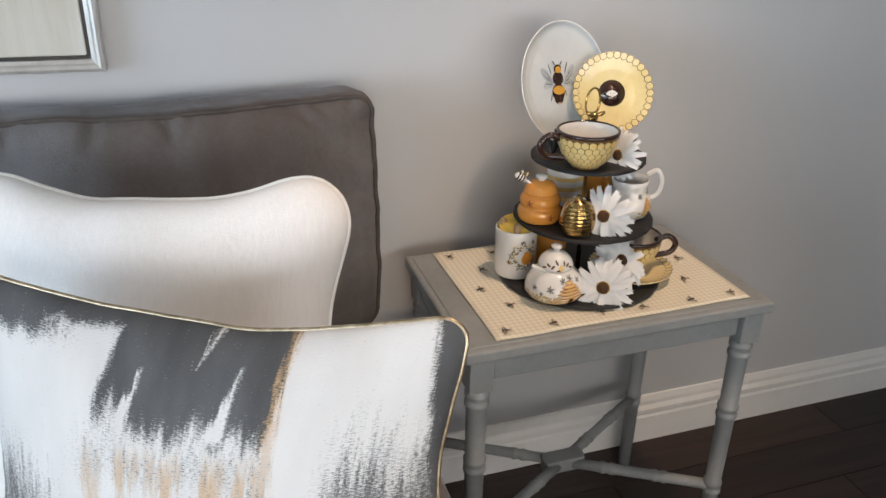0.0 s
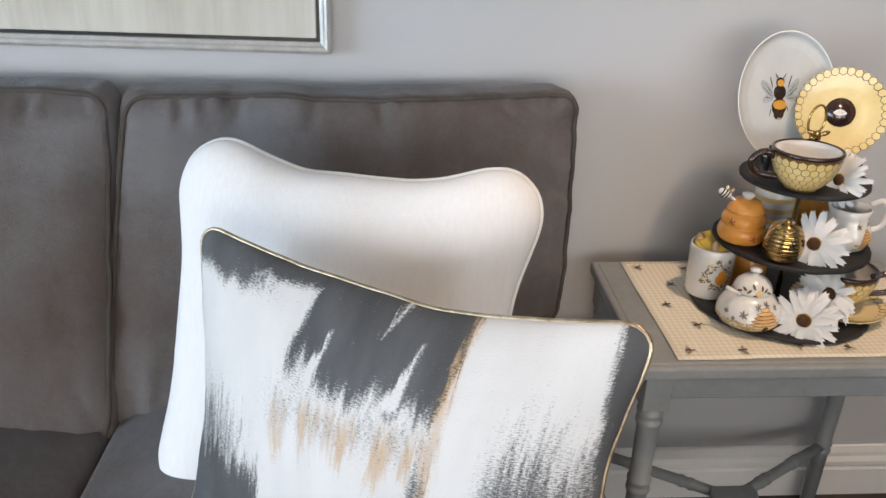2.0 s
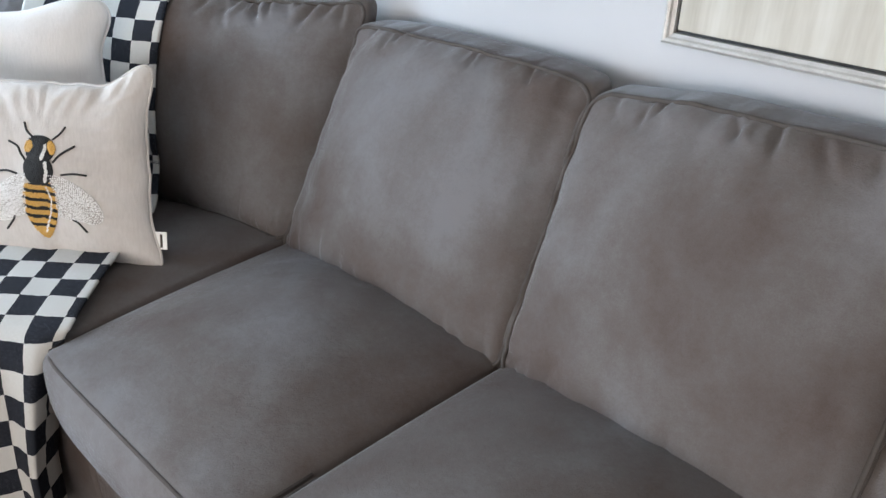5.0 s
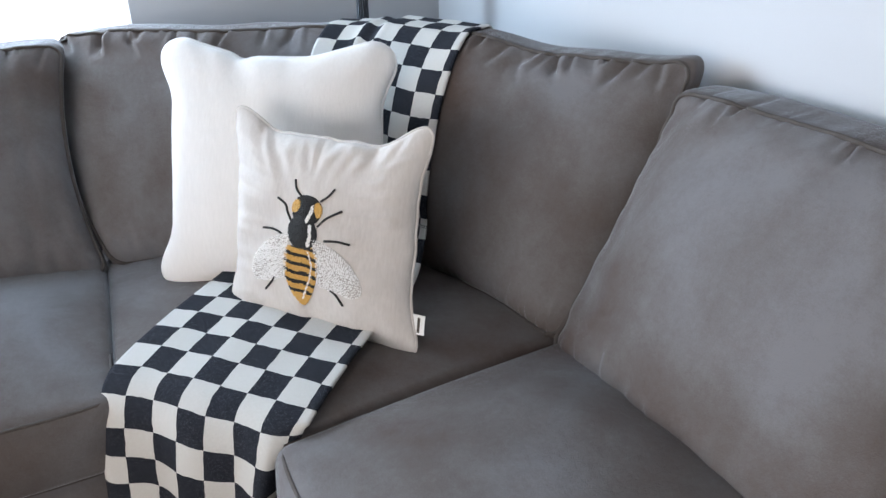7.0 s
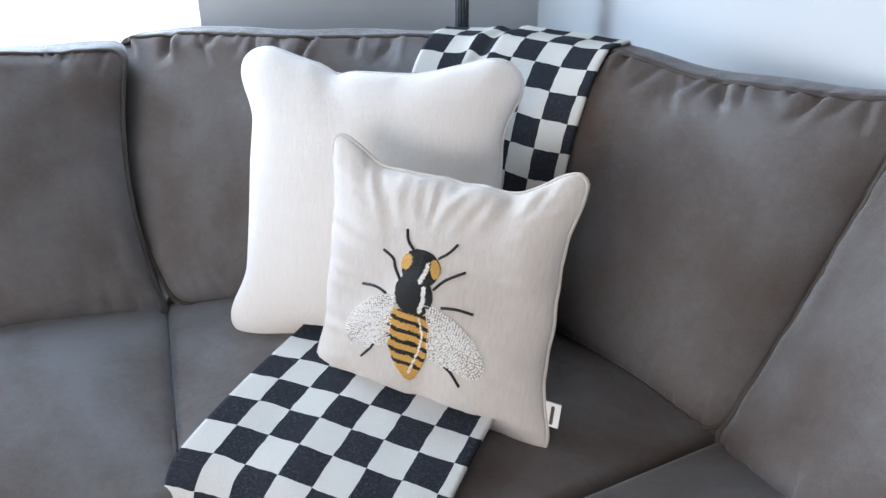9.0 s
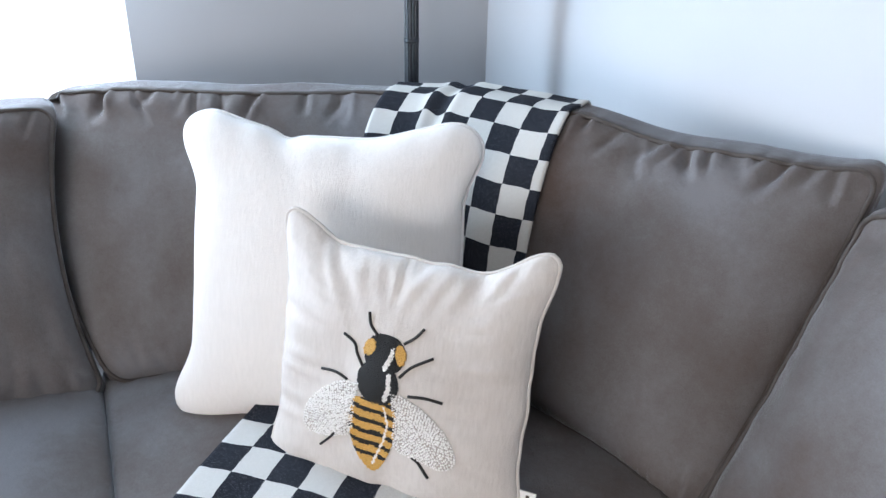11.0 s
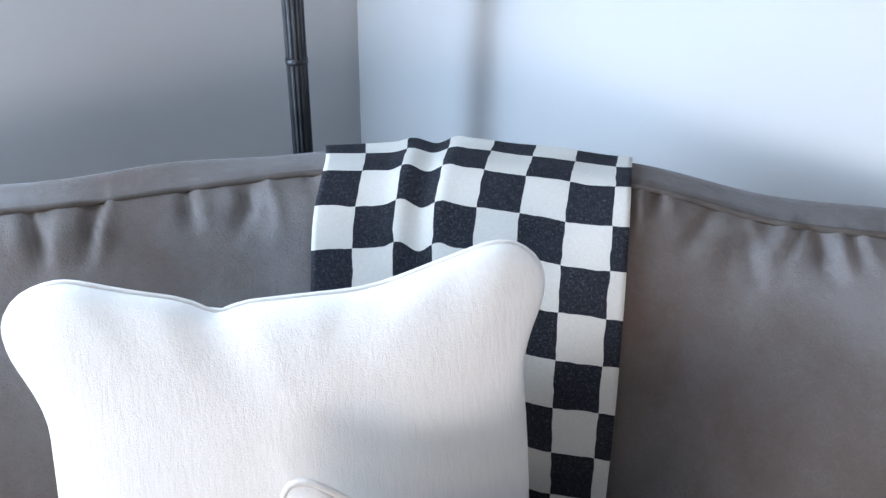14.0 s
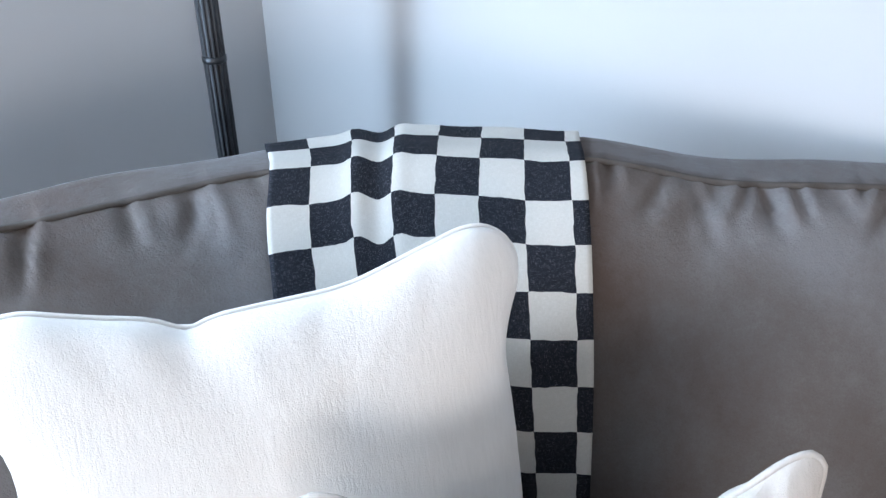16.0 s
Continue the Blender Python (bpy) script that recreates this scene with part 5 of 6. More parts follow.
def plate_shape(r, scallop=0, depth=0.012, n=136, flat=0.55):
    """A shallow plate facing +z with its foot at z = 0."""
    prof = [(0.0, 0.003), (r * flat, 0.003), (r * (flat + 0.11), 0.0042 if flat > 0.6 else 0.005), (r * (0.86 if flat < 0.6 else 0.975), depth * 0.75), (r, depth), (r, depth - 0.0022), (r * 0.86, depth * 0.75 - 0.003), (r * 0.62, 0.0008), (r * 0.58, 0.0), (0.0, 0.0)]
    bm = bmesh.new()
    loops = []
    for rr, z in prof:
        loop = []
        for i in range(n):
            a = 2 * math.pi * i / n
            k = 1 + (0.022 * abs(math.sin(a * scallop / 2)) if scallop and rr > r * 0.8 else 0)
            loop.append(bm.verts.new((max(rr, 1e-4) * k * math.cos(a), max(rr, 1e-4) * k * math.sin(a), z)))
        loops.append(loop)
    for a, b in zip(loops, loops[1:]):
        for i in range(n):
            bm.faces.new((a[i], a[(i + 1) % n], b[(i + 1) % n], b[i]))
    bmesh.ops.remove_doubles(bm, verts=bm.verts, dist=3e-4)
    return bm


def hex_rim(r, z, count, size, bm, dz=0.001):
    for k in range(count):
        a = 2 * math.pi * k / count
        cx, cy = r * math.cos(a), r * math.sin(a)
        corners = [(cx + size * math.cos(a + math.pi / 3 * i), cy + size * math.sin(a + math.pi / 3 * i)) for i in range(6)]
        bm.faces.new([bm.verts.new((x, y, z + dz + 0.33 * (math.hypot(x, y) - r))) for x, y in corners])


def honey_plate(m, r, label, category, name):
    ob = thing(name, m, label, category)
    part("dish", plate_shape(r, 34), YELLOW_GLAZE, ob)
    lines, cells = bmesh.new(), bmesh.new()
    hex_rim(r * 0.945, 0.0112, 34, r * 0.103, lines, 0.0004)
    part("rim_outline", lines, LINE_GLAZE, ob, "thin brown outlines of the rim cells")
    hex_rim(r * 0.945, 0.0112, 34, r * 0.088, cells)
    part("honeycomb_border", cells, YELLOW_GLAZE, ob, "row of honeycomb cells round the rim")
    return ob


yellow_m = look((0.285, -0.171, 0.928), (0.285 - 0.30, -0.171 - 0.95, 0.928 + 0.42)) @ pose(0, 0, 0, 180, 0, 0)
yp = honey_plate(yellow_m, 0.0665, "butter yellow plate with honeycomb rim and brown centre", "plate", "dessert_plate")
part("brown_centre", lathe_bm([(0.0, 0.0031), (0.0225, 0.0031), (0.0225, 0.0036), (0.0, 0.0037)], 36), BROWN_GLAZE, yp)
mark = bmesh.new()
for cx, cy, rx, ry, tl in ((0, 0, 0.0022, 0.006, 0), (-0.005, 0.002, 0.0052, 0.0024, 0.35), (0.005, 0.002, 0.0052, 0.0024, -0.35), (-0.004, -0.002, 0.0036, 0.0018, -0.4), (0.004, -0.002, 0.0036, 0.0018, 0.4)):
    mark.faces.new([mark.verts.new((x, y, 0.0042 + 0.0001 * abs(cx) * 100)) for x, y in oval(cx, cy, rx, ry, 12, tl)])
part("cream_mark", mark, CERAMIC, yp, "small cream winged mark")

white_m = look((0.209, -0.136, 0.943), (0.209 - 0.02, -0.136 - 0.95, 0.943 + 0.32)) @ pose(0, 0, 0, 180, 0, 180) @ Matrix.Diagonal((0.78, 1.015, 1.0, 1.0))
wpl = thing("dinner_plate", white_m, "white plate with a painted black and amber insect", "plate")
part("dish", plate_shape(0.100, 0, 0.010, flat=0.80), SHADED_PLATE_GLAZE, wpl)
# rim keeps the full white, a bright edge round the greyed dish
tube("rim_edge", [(0.0995 * math.cos(a), 0.0995 * math.sin(a), 0.0098) for a in (2 * math.pi * i / 72 for i in range(72))], 0.0014, CERAMIC, wpl, "glossy white rim edge", closed=True, n=6)


def flat_marks(name, ovals, z, material, parent):
    bm = bmesh.new()
    for k, (cx, cy, rx, ry, tl) in enumerate(ovals):
        bm.faces.new([bm.verts.new((x, y, z + 0.00008 * k)) for x, y in oval(cx, cy, rx, ry, 16, tl)])
    return part(name, bm, material, parent)


SMOKE = speckled("smoky_grey_print", (0.30, 0.32, 0.33), (0.42, 0.44, 0.45), 120, 0.3)


def bug(ovals):
    return [(-0.012 + cx * 0.88, -0.003 + (cy + 0.003) * 0.77, rx * (0.88 if rx > 0.002 else 1), ry * 0.77, tl) for cx, cy, rx, ry, tl in ovals]


flat_marks("wing_mark", bug([(-0.030, 0.018, 0.019, 0.0095, -0.75), (0.030, 0.020, 0.021, 0.0085, 0.85), (-0.026, -0.002, 0.014, 0.0085, 0.35), (0.027, 0.001, 0.016, 0.0075, -0.15)]), 0.0034, SMOKE, wpl)
veins = [(s * x, y, 0.0004, ln * 0.8, s * tl) for s in (-1, 1) for x, y, ln, tl in ((0.026, 0.017, 0.016, -0.75), (0.031, 0.013, 0.015, -0.95), (0.025, -0.001, 0.013, -1.45), (0.022, 0.005, 0.010, -1.2))]
flat_marks("dark_mark", bug([(0, 0.0100, 0.0145, 0.0150, 0), (0, -0.0190, 0.0172, 0.0180, 0), (0, -0.0330, 0.0120, 0.0120, 0), (0, 0.0300, 0.0098, 0.0100, 0), (-0.009, 0.0425, 0.0008, 0.007, 0.7), (0.009, 0.0425, 0.0008, 0.007, -0.7), (-0.021, 0.030, 0.0010, 0.012, 0.35), (0.022, 0.032, 0.0010, 0.013, -0.35), (-0.020, -0.030, 0.0008, 0.008, -0.25), (0.019, -0.022, 0.0008, 0.007, 0.35)] + veins), 0.0040, BROWN_GLAZE, wpl)
flat_marks("amber_mark", bug([(0, 0.0285, 0.0086, 0.0070, 0)]), 0.0060, INSECT_AMBER, wpl)
flat_marks("amber_band", bug([(0, -0.0150, 0.0160, 0.0095, 0)]), 0.0061, INSECT_AMBER, wpl)
flat_marks("pale_tip", bug([(0, -0.0430, 0.0050, 0.0025, 0)]), 0.0062, BEECH, wpl)


def easel(m, label, rise, half):
    ob = thing("plate_stand", m, label, "plate stand", "black plate stands")
    for s in (-1, 1):
        pts = catmull([(s * half, -0.030, rise), (s * half, -0.029, rise * 0.5), (s * (half - 0.002), -0.022, 0.004), (s * 0.020, 0.010, 0.004), (s * 0.010, 0.036, 0.05), (0.0, 0.048, 0.075)], 34)
        tube("leg", pts, 0.0036, BLACK, ob, n=8)
    tube("crossbar", [(-0.020, 0.010, 0.004), (0.020, 0.010, 0.004)], 0.0030, BLACK, ob, n=8)
    return ob


easel(pose(0.199, -0.176, ZT, 0, 0, 8), "small black wire plate stand under the white plate", 0.048, 0.036)
easel(pose(0.281, -0.186, ZT, 0, 0, -14), "small black wire plate stand under the yellow plate", 0.024, 0.034)


def daisy(m, r, label, seed):
    ob = thing("artificial_daisy", m, label, "flower", "white silk daisies")
    rng = random.Random(seed)
    me = None
    for layer, (count, rr, lift) in enumerate(((17, r, 0.0), (15, r * 0.90, 0.0028))):
        for k in range(count):
            if me is None:
                verts, faces = [], []
                for i in range(7):
                    f = i / 6
                    w = 0.112 * (0.35 + 0.65 * math.sin(min(1, f * 1.15 + 0.12) * math.pi * 0.78)) * (0.62 if i == 6 else 1)
                    for j in range(4):
                        q = j / 3 - 0.5
                        verts.append((0.14 + 0.86 * f - (0.05 if i == 6 and j in (1, 2) else 0), w * 2 * q, 0.07 * math.sin(f * 2.4) - 0.17 * f * f + 0.05 * abs(q) * 2 * w * 4))
                for i in range(6):
                    for j in range(3):
                        a = i * 4 + j
                        faces.append((a, a + 1, a + 5, a + 4))
                p = mesh_object("petal", [Vector(v) for v in verts], faces, PETAL, ob)
                me = p.data
            else:
                p = new("petal", me)
                p.parent = ob
            ang = 360 * (k + layer * 0.5) / count + rng.uniform(-7, 7)
            p.matrix_basis = Matrix.Translation((0, 0, lift)) @ Matrix.LocRotScale(None, Euler((radians(rng.uniform(-9, 9)), radians(rng.uniform(-10, 7)), radians(ang))), (rr * rng.uniform(0.9, 1.05), rr, rr))
    bm = bmesh.new()
    bmesh.ops.create_uvsphere(bm, u_segments=16, v_segments=10, radius=1, matrix=Matrix.LocRotScale((0, 0, 0.004), None, (r * 0.19, r * 0.19, r * 0.14)))
    part("flower_eye", bm, FLOWER_EYE, ob, "fuzzy brown flower eye")
    part("flower_ring", lathe_bm([(r * 0.215, 0.0032), (r * 0.205, 0.0046), (r * 0.17, 0.0054)], 20, close=False), FLOWER_RING, ob, "yellow fringe round the eye")
    return ob


def facing(x, y, z, dx, dy, dz):
    return Matrix.Translation((x, y, z)) @ Vector((dx, dy, dz)).to_track_quat("Z", "Y").to_matrix().to_4x4()


daisy(facing(0.2113, -0.335, 0.6508, -0.52, -0.82, 0.22), 0.054, "white silk daisy with brown eye on the lower tier", 1)
daisy(facing(0.260, -0.300, 0.6754, 0.05, -0.85, 0.62), 0.054, "white silk daisy tucked behind another on the lower tier", 2)
daisy(facing(0.219, -0.300, 0.7628, -0.60, -0.78, 0.22), 0.051, "white silk daisy on the middle tier", 3)
daisy(facing(0.256, -0.265, 0.8513, -0.88, -0.42, 0.22), 0.046, "white silk daisy beside the cup on the upper tier", 4)

# saucer below the lower cup
saucer = honey_plate(pose(0.3125, -0.250, ZB + 0.0006, 0, 0, 9), 0.071, "butter yellow saucer with scalloped honeycomb rim", "saucer", "saucer")

# small prints on the vessels
LEAF_PRINT = speckled("grey_leaf_print", (0.10, 0.105, 0.11), (0.24, 0.22, 0.18), 90, 0.3)
SEPIA = speckled("sepia_print", (0.10, 0.055, 0.025), (0.20, 0.12, 0.06), 120, 0.3)
HIVE_RED = speckled("rust_red_print", (0.36, 0.10, 0.03), (0.46, 0.16, 0.05), 60, 0.25)
HIVE_GOLD = speckled("straw_print", (0.66, 0.40, 0.15), (0.78, 0.54, 0.26), 60, 0.25)
MEADOW = speckled("olive_straw_print", (0.36, 0.25, 0.09), (0.58, 0.44, 0.22), 160, 0.3)


def winged_print(profile, heading, z, size, tilt, material, parent, lift=0.0007):
    """One small flying insect: three body blots, four wings, two feelers, touching one another."""
    c, sn = math.cos(tilt), math.sin(tilt)
    blots = [(0, 0, 0.30, 0.17, 0), (0.36, 0, 0.17, 0.14, 0), (-0.38, 0, 0.24, 0.13, 0), (0.10, 0.34, 0.12, 0.33, -0.35), (-0.16, 0.30, 0.10, 0.28, 0.5),
             (0.10, -0.34, 0.12, 0.33, 0.35), (-0.16, -0.30, 0.10, 0.28, -0.5), (0.58, 0.10, 0.15, 0.035, 0.5), (0.58, -0.10, 0.15, 0.035, -0.5)]
    shapes = [(heading, oval(size * (x * c - y * sn), z + size * (x * sn + y * c), size * rx, size * ry, 9, tl + tilt)) for x, y, rx, ry, tl in blots]
    return decal("flying_print", profile, shapes, material, parent, lift)


def hive_print(profile, heading, z0, width, height, parent):
    """A straw hive in seven rolls with dark lines between and a small door."""
    ground, lines = [], []
    for k in range(7):
        f = k / 6.0
        hw = width * (1.0 - 0.05 * f - 0.66 * f * f)
        z = z0 + height * (k + 0.5) / 7
        lines.append((heading, oval(0, z, hw * 1.04, height * 0.088, 16)))
        ground.append((heading, oval(0, z + height * 0.014, hw, height * 0.060, 16)))
    decal("hive_outline", profile, lines, HIVE_RED, parent, 0.0006)
    decal("hive_print", profile, ground, HIVE_GOLD, parent, 0.0011)
    decal("hive_door", profile, [(heading, oval(0, z0 + height * 0.16, width * 0.17, height * 0.13, 12))], BROWN_GLAZE, parent, 0.0015)


# canister with utensils
can_prof = [(0.0335, 0.0), (0.0355, 0.002), (0.0365, 0.01), (0.0365, 0.078), (0.0368, 0.087)]
can = thing("canister", pose(0.115, -0.192, ZB + 0.0005, 0, 0, -108), "white ceramic canister printed with flowers, holding spoons", "canister")
turned("body", hollow(can_prof, 0.003, 0.005), CERAMIC, can)
rng = random.Random(9)
leafy, leafg = [], []
for k in range(110):
    a = 2 * math.pi * k / 37
    s, z = 0.026 * math.cos(a) * rng.uniform(0.5, 1.0), 0.044 + 0.027 * math.sin(a) * rng.uniform(0.5, 1.0)
    (leafy if k % 5 in (0, 2) else leafg).append((18, oval(s, z, rng.uniform(0.0018, 0.0036), rng.uniform(0.0007, 0.0017), 9, rng.uniform(0, 3))))
tagged(decal("yellow_print", can_prof, leafy, YELLOW_GLAZE, can, 0.0007), kind="stuff")
tagged(decal("grey_print", can_prof, leafg, LEAF_PRINT, can, 0.0008), kind="stuff")
decal("amber_print", can_prof, [(20, oval(0.004, 0.040, 0.0100, 0.0105, 16))], AMBER_GLAZE, can, 0.0014)
decal("amber_top", can_prof, [(20, oval(0.004, 0.050, 0.0062, 0.0046, 14))], AMBER_GLAZE, can, 0.0015)
for h, z, tl in ((-22, 0.034, 0.4), (12, 0.071, -0.5), (44, 0.070, 0.9)):
    winged_print(can_prof, h, z, 0.0075, tl, SEPIA, can, 0.0012)
for sx, sy, tilt in ((0.014, -0.016, 10), (0.017, -0.006, -6)):
    bm = lathe_bm([(0.0035, 0.0), (0.0045, 0.05), (0.0038, 0.074), (0.0062, 0.082), (0.0068, 0.092), (0.003, 0.098)], 12)
    sp = part("wooden_spoon", bm, BEECH, can, "pale wooden spoon handle")
    sp.matrix_basis = pose(sx, sy, 0.006, tilt / 2, -tilt, 0)
yc = bmesh.new()
bmesh.ops.create_cone(yc, cap_ends=True, segments=30, radius1=0.0315, radius2=0.0325, depth=0.030)
bmesh.ops.bevel(yc, geom=[e for e in yc.edges if abs(e.verts[0].co.z - e.verts[1].co.z) < 1e-5], offset=0.005, segments=3, affect="EDGES")
bmesh.ops.transform(yc, matrix=pose(-0.003, 0.002, 0.0815, 0, 12, 0), verts=yc.verts)
for v in yc.verts:
    v.co += Vector((0, 0, 0.0025 * noise.noise(v.co * 60)))
part("yellow_cloth", yc, YELLOW_CLOTH, can, "folded yellow cloth filling the top")

# white pot with lid, printed with a hive
pot_prof = [(0.034, 0.0), (0.041, 0.003), (0.0475, 0.012), (0.0480, 0.020), (0.0445, 0.034), (0.037, 0.047), (0.0275, 0.057)]
pot = thing("honey_pot", pose(0.1448, -0.289, ZB + 0.0005, 0, 0, -108) @ Matrix.Diagonal((1.02, 1.02, 0.94, 1)), "white lidded honey pot printed with a striped hive", "honey pot")
turned("body", pot_prof, CERAMIC, pot)
lid_p = [(0.0280, 0.0578), (0.0290, 0.0598), (0.0285, 0.0640), (0.0245, 0.0735), (0.0165, 0.0815), (0.008, 0.0850), (0.0048, 0.0865), (0.0048, 0.0890), (0.0088, 0.0920), (0.0090, 0.0960), (0.0045, 0.0990), (0.0005, 0.0995)]
lid = turned("lid", lid_p, CERAMIC, pot, "white lid with a round knob")
hive_print(pot_prof, 27, 0.005, 0.0270, 0.0400, pot)
grass = []
for k in range(260):
    h = rng.uniform(-88, 8)
    grass.append((h, oval(0, 0.003 + 0.017 * rng.random() ** 1.4, rng.uniform(0.0009, 0.0026), rng.uniform(0.0007, 0.0016), 8, rng.uniform(0, 3))))
tagged(decal("meadow_print", pot_prof, grass, MEADOW, pot, 0.0006), kind="stuff")
for h, z, size, tl in ((-15, 0.032, 0.0105, 0.5), (12, 0.0455, 0.0085, -0.4), (32, 0.0490, 0.0080, 1.0), (54, 0.0430, 0.0085, 0.3), (-50, 0.030, 0.0080, 1.4), (-32, 0.0230, 0.0060, 0.2)):
    winged_print(pot_prof, h, z, size, tl, LEAF_PRINT, pot)
for h, z, tl in ((-32, 0.0690, -0.5), (-16, 0.0665, 0.9), (-46, 0.0640, 0.3), (36, 0.0695, 0.7), (46, 0.0650, -0.5), (24, 0.0725, 1.3), (-4, 0.0740, -1.0), (4, 0.0612, 0.1)):
    decal("lid_leaf", lid_p, [(h, oval(0, z, 0.0044, 0.0018, 12, tl))], SEPIA, lid, 0.0007)
for h, z in ((6, 0.0655), (18, 0.0655), (12, 0.0690), (12, 0.0625)):
    decal("lid_bloom", lid_p, [(h, oval(0, z, 0.0028, 0.0022, 10, 0))], CELL_GLAZE, lid, 0.0010)
tube("dipper_handle", [(0.020, -0.018, 0.056), (0.026, -0.030, 0.0645), (0.030, -0.041, 0.0720)], 0.0030, CERAMIC, pot, n=8)

# brown jars standing at the back of the tiers
jar_prof = [(0.026, 0.0), (0.030, 0.004), (0.032, 0.03), (0.030, 0.060), (0.024, 0.070), (0.010, 0.076)]
turned("body", jar_prof, AMBER_GLAZE, thing("honey_jar", pose(0.190, -0.168, ZB + 0.0005), "amber brown glazed jar at the back of the lower tier", "jar"))
turned("body", [(r * 0.88, z) for r, z in jar_prof], AMBER_GLAZE, thing("honey_jar", pose(0.292, -0.150, ZM + 0.0005), "amber glazed jar behind the jug on the middle tier", "jar"))

# orange hive pot
hp_prof = [(0.029, 0.0), (0.0330, 0.002), (0.0355, 0.007), (0.0368, 0.014), (0.0360, 0.021), (0.0335, 0.0262), (0.0302, 0.0285), (0.0325, 0.0308), (0.0338, 0.0370), (0.0325, 0.0430), (0.0295, 0.0475), (0.0272, 0.0490), (0.0272, 0.0510)]
hp = thing("hive_pot", pose(0.1455, -0.2135, ZM + 0.0005, 0, 0, -108) @ Matrix.Diagonal((1.03, 1.03, 0.955, 1)), "glossy orange beehive shaped honey pot with lid", "honey pot")
turned("body", hp_prof, AMBER_GLAZE, hp)
hlid = turned("lid", [(0.0272, 0.0512), (0.0285, 0.0530), (0.0280, 0.0555), (0.0262, 0.0575), (0.0255, 0.0610), (0.0215, 0.0680), (0.0130, 0.0725), (0.001, 0.0735)], AMBER_GLAZE, hp)
part("knob", lathe_bm([(0.0060, 0.0725), (0.0070, 0.0750), (0.0098, 0.0780), (0.0092, 0.0820), (0.003, 0.0836)], 18), CERAMIC, hlid, "white knob")
winged_print(hp_prof, -36, 0.0385, 0.0100, 0.6, HIVE_RED, hp)
winged_print(hp_prof, 23, 0.0150, 0.0105, 0.2, HIVE_RED, hp)
tube("dipper_stick", [(0.004, -0.012, 0.064), (0.004, -0.026, 0.0740)], 0.0022, CERAMIC, hp, n=8)
dip = Matrix.Translation((0.004, -0.0345, 0.0795)) @ Euler((radians(-28), 0, 0)).to_matrix().to_4x4()
bm = bmesh.new()
bmesh.ops.create_uvsphere(bm, u_segments=16, v_segments=10, radius=1, matrix=dip @ Matrix.Diagonal((0.0075, 0.0105, 0.0075, 1)))
knob = part("dipper_knob", bm, CERAMIC, hp, "white round dipper end with striped wings")
for d in (-0.005, -0.0005, 0.004):
    rr = 0.0077 * math.sqrt(1 - (d / 0.0105) ** 2)
    tube("dark_band", [dip @ Vector((rr * math.cos(a), d, rr * math.sin(a))) for a in (2 * math.pi * i / 20 for i in range(20))], 0.0011, BROWN_GLAZE, knob, closed=True, n=6)
for d in (0.0, 0.0075):
    bm = bmesh.new()
    bmesh.ops.create_uvsphere(bm, u_segments=10, v_segments=6, radius=1, matrix=dip @ Matrix.LocRotScale((0.002, d - 0.002, 0.0085), Euler((0.5 - d * 80, 0, 0)), (0.0025, 0.0035, 0.0062)))
    part("dipper_wing", bm, GOLD, knob, "gold brown wing")

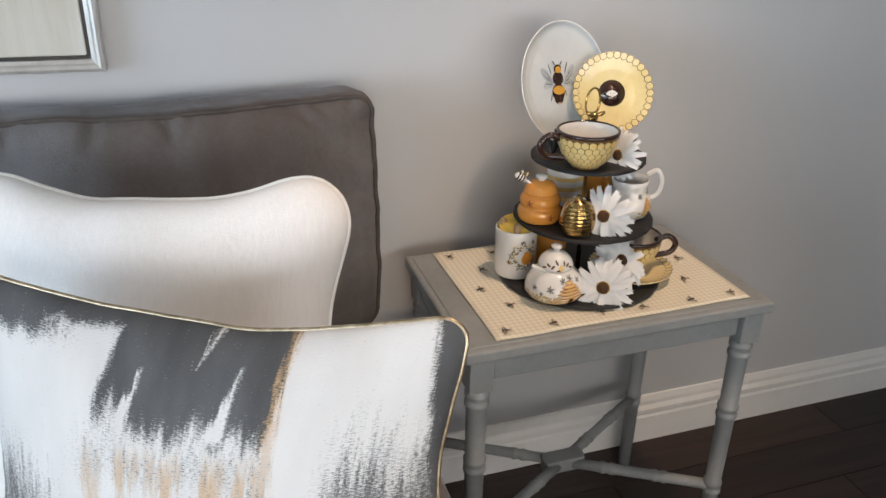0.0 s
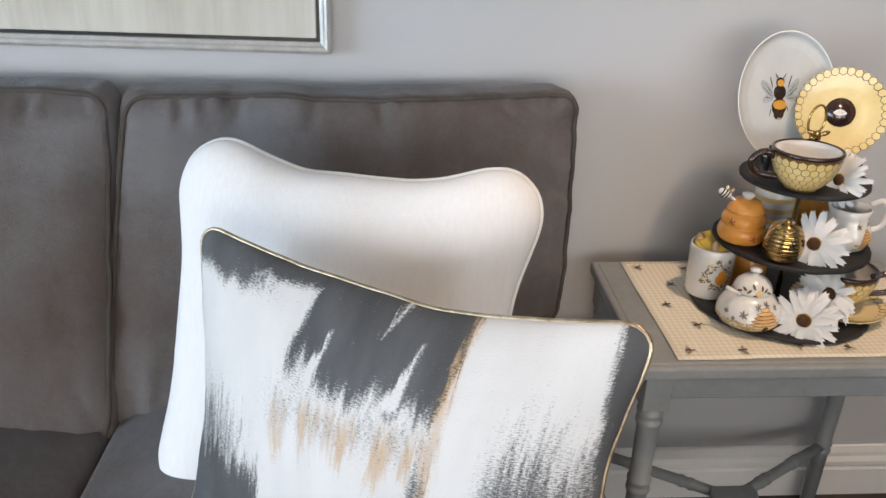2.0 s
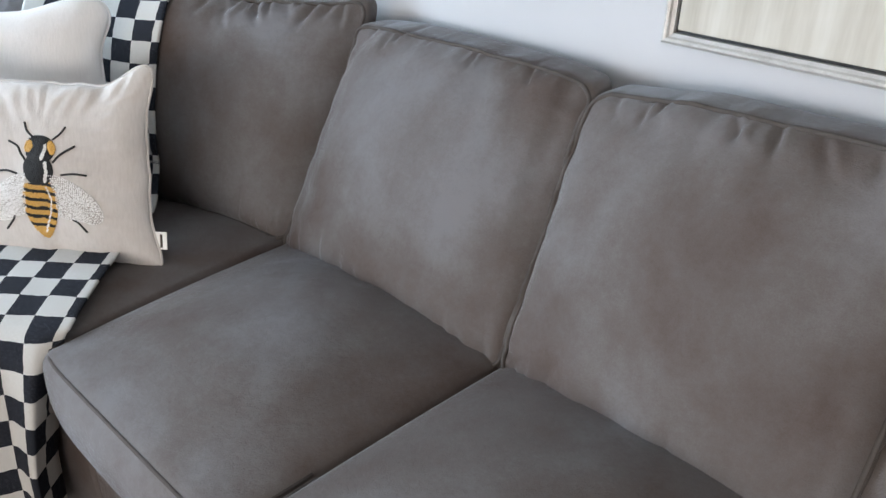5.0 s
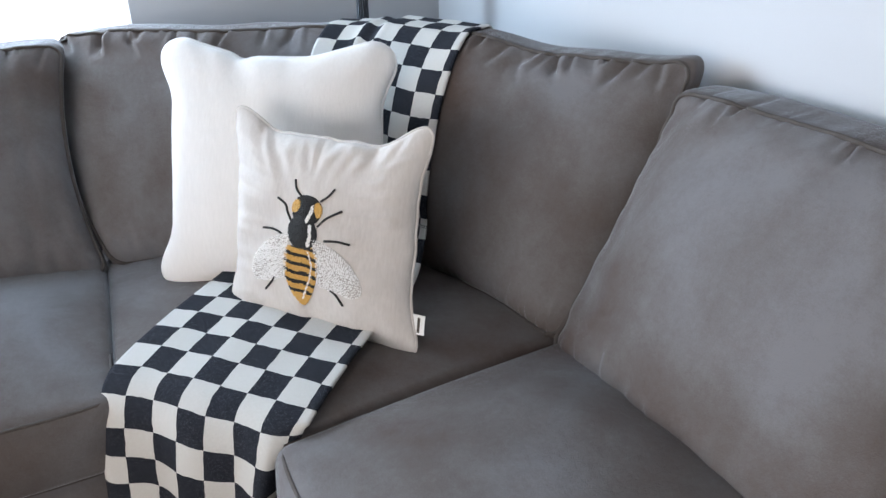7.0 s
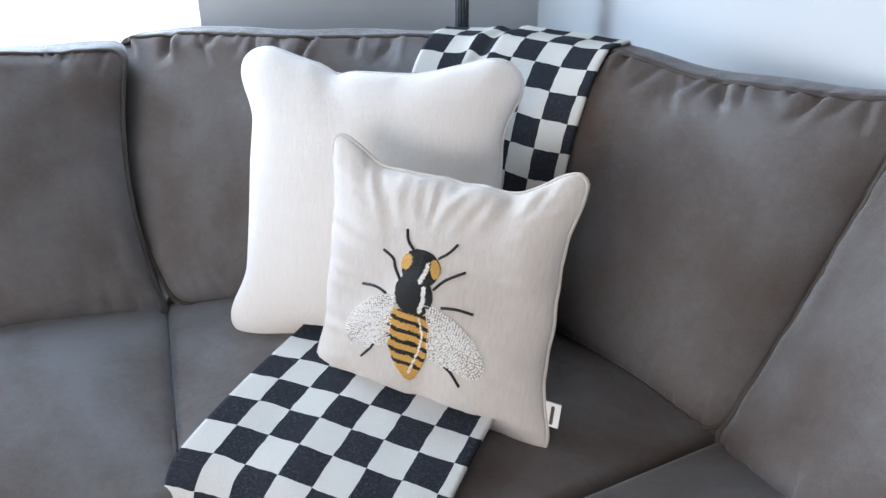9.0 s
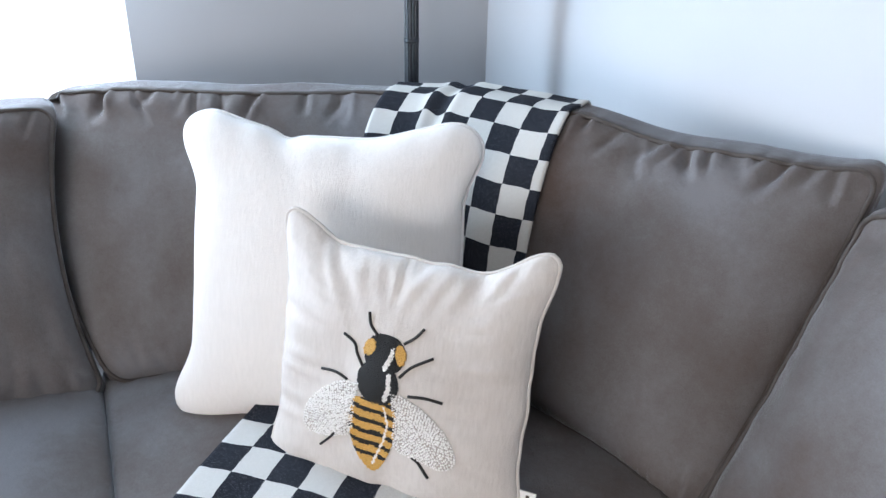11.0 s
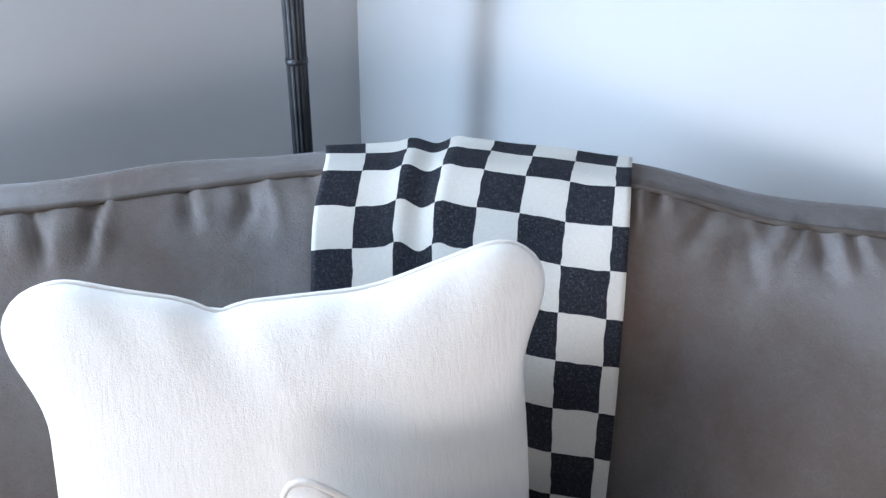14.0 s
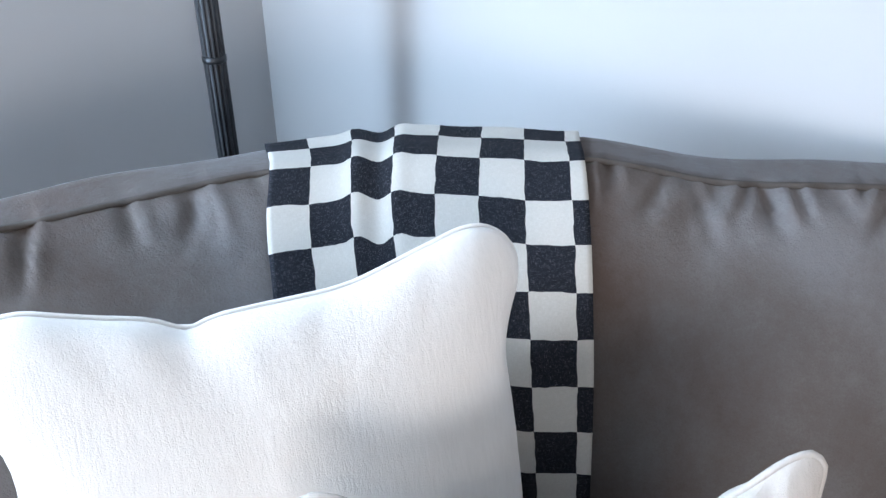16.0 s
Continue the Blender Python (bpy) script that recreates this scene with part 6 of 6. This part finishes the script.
# gilt hive ornament
gh_prof = [(0.014, 0.0), (0.022, 0.003)]
for k in range(9):
    z = 0.006 + k * 0.0058
    r = 0.0300 * math.sqrt(max(0.05, 1 - ((z - 0.024) / 0.040) ** 2))
    gh_prof += [(r * 0.965, z - 0.0026), (r, z - 0.0010), (r, z + 0.0012)]
gh_prof += [(0.008, 0.058), (0.006, 0.060), (0.0055, 0.066), (0.002, 0.0675)]
gh = thing("hive_ornament", pose(0.180, -0.285, ZM + 0.0005, 0, 0, -108) @ Matrix.Scale(0.98, 4), "ribbed shiny gold beehive ornament with cord", "ornament")
turned("body", gh_prof, GILT, gh)
winged_print(gh_prof, 16, 0.0330, 0.0090, 0.5, BROWN_GLAZE, gh, 0.0012)
winged_print(gh_prof, 14, 0.0120, 0.0080, -0.3, BROWN_GLAZE, gh, 0.0012)
for side, out in ((-0.006, 0.031), (0.004, 0.029)):
    tube("cord", catmull([(0.0, 0.0, 0.067), (0.006, -0.014 + side, 0.060), (0.010, -out + 0.004, 0.046), (0.012, -out, 0.034)], 16), 0.0008, GOLD, gh, n=6)

# striped cup and jug at the back of the middle tier
sc_prof = [(0.029, 0.0), (0.031, 0.002), (0.0325, 0.02), (0.034, 0.080)]
sc = thing("striped_cup", pose(0.223, -0.150, ZM + 0.0005), "white cup with yellow stripes behind the rod", "cup")
turned("body", hollow(sc_prof, 0.003), CERAMIC, sc)
for k in range(4):
    z = 0.010 + k * 0.018
    part("yellow_stripe", lathe_bm([(radius_at(sc_prof, z) + 0.0005, z), (radius_at(sc_prof, z + 0.008) + 0.0005, z + 0.008)], 40, close=False), CELL_GLAZE, sc)
pt_prof = [(0.024, 0.0), (0.032, 0.003), (0.0385, 0.014), (0.0392, 0.022), (0.0360, 0.034), (0.0305, 0.046), (0.0290, 0.055), (0.0320, 0.066)]
pt = thing("cream_jug", pose(0.2990, -0.240, ZM + 0.0005, 0, 0, -108), "white cream jug printed with a small hive", "jug")
turned("body", hollow(pt_prof, 0.0028), CERAMIC, pt)
c_handle("handle", pt, CERAMIC, 84, 0.031, 0.028, 0.080, 0.021, 0.0044)
hive_print(pt_prof, 46, 0.010, 0.0150, 0.0300, pt)
winged_print(pt_prof, 22, 0.0440, 0.0080, 0.6, LEAF_PRINT, pt)
winged_print(pt_prof, 56, 0.0470, 0.0080, -0.5, LEAF_PRINT, pt)
tagged(decal("meadow_print", pt_prof, [(h, oval(0, rng.uniform(0.006, 0.020), 0.0026, 0.0016, 8, rng.uniform(0, 3))) for h in range(14, 84, 2)], MEADOW, pt, 0.0006), kind="stuff")
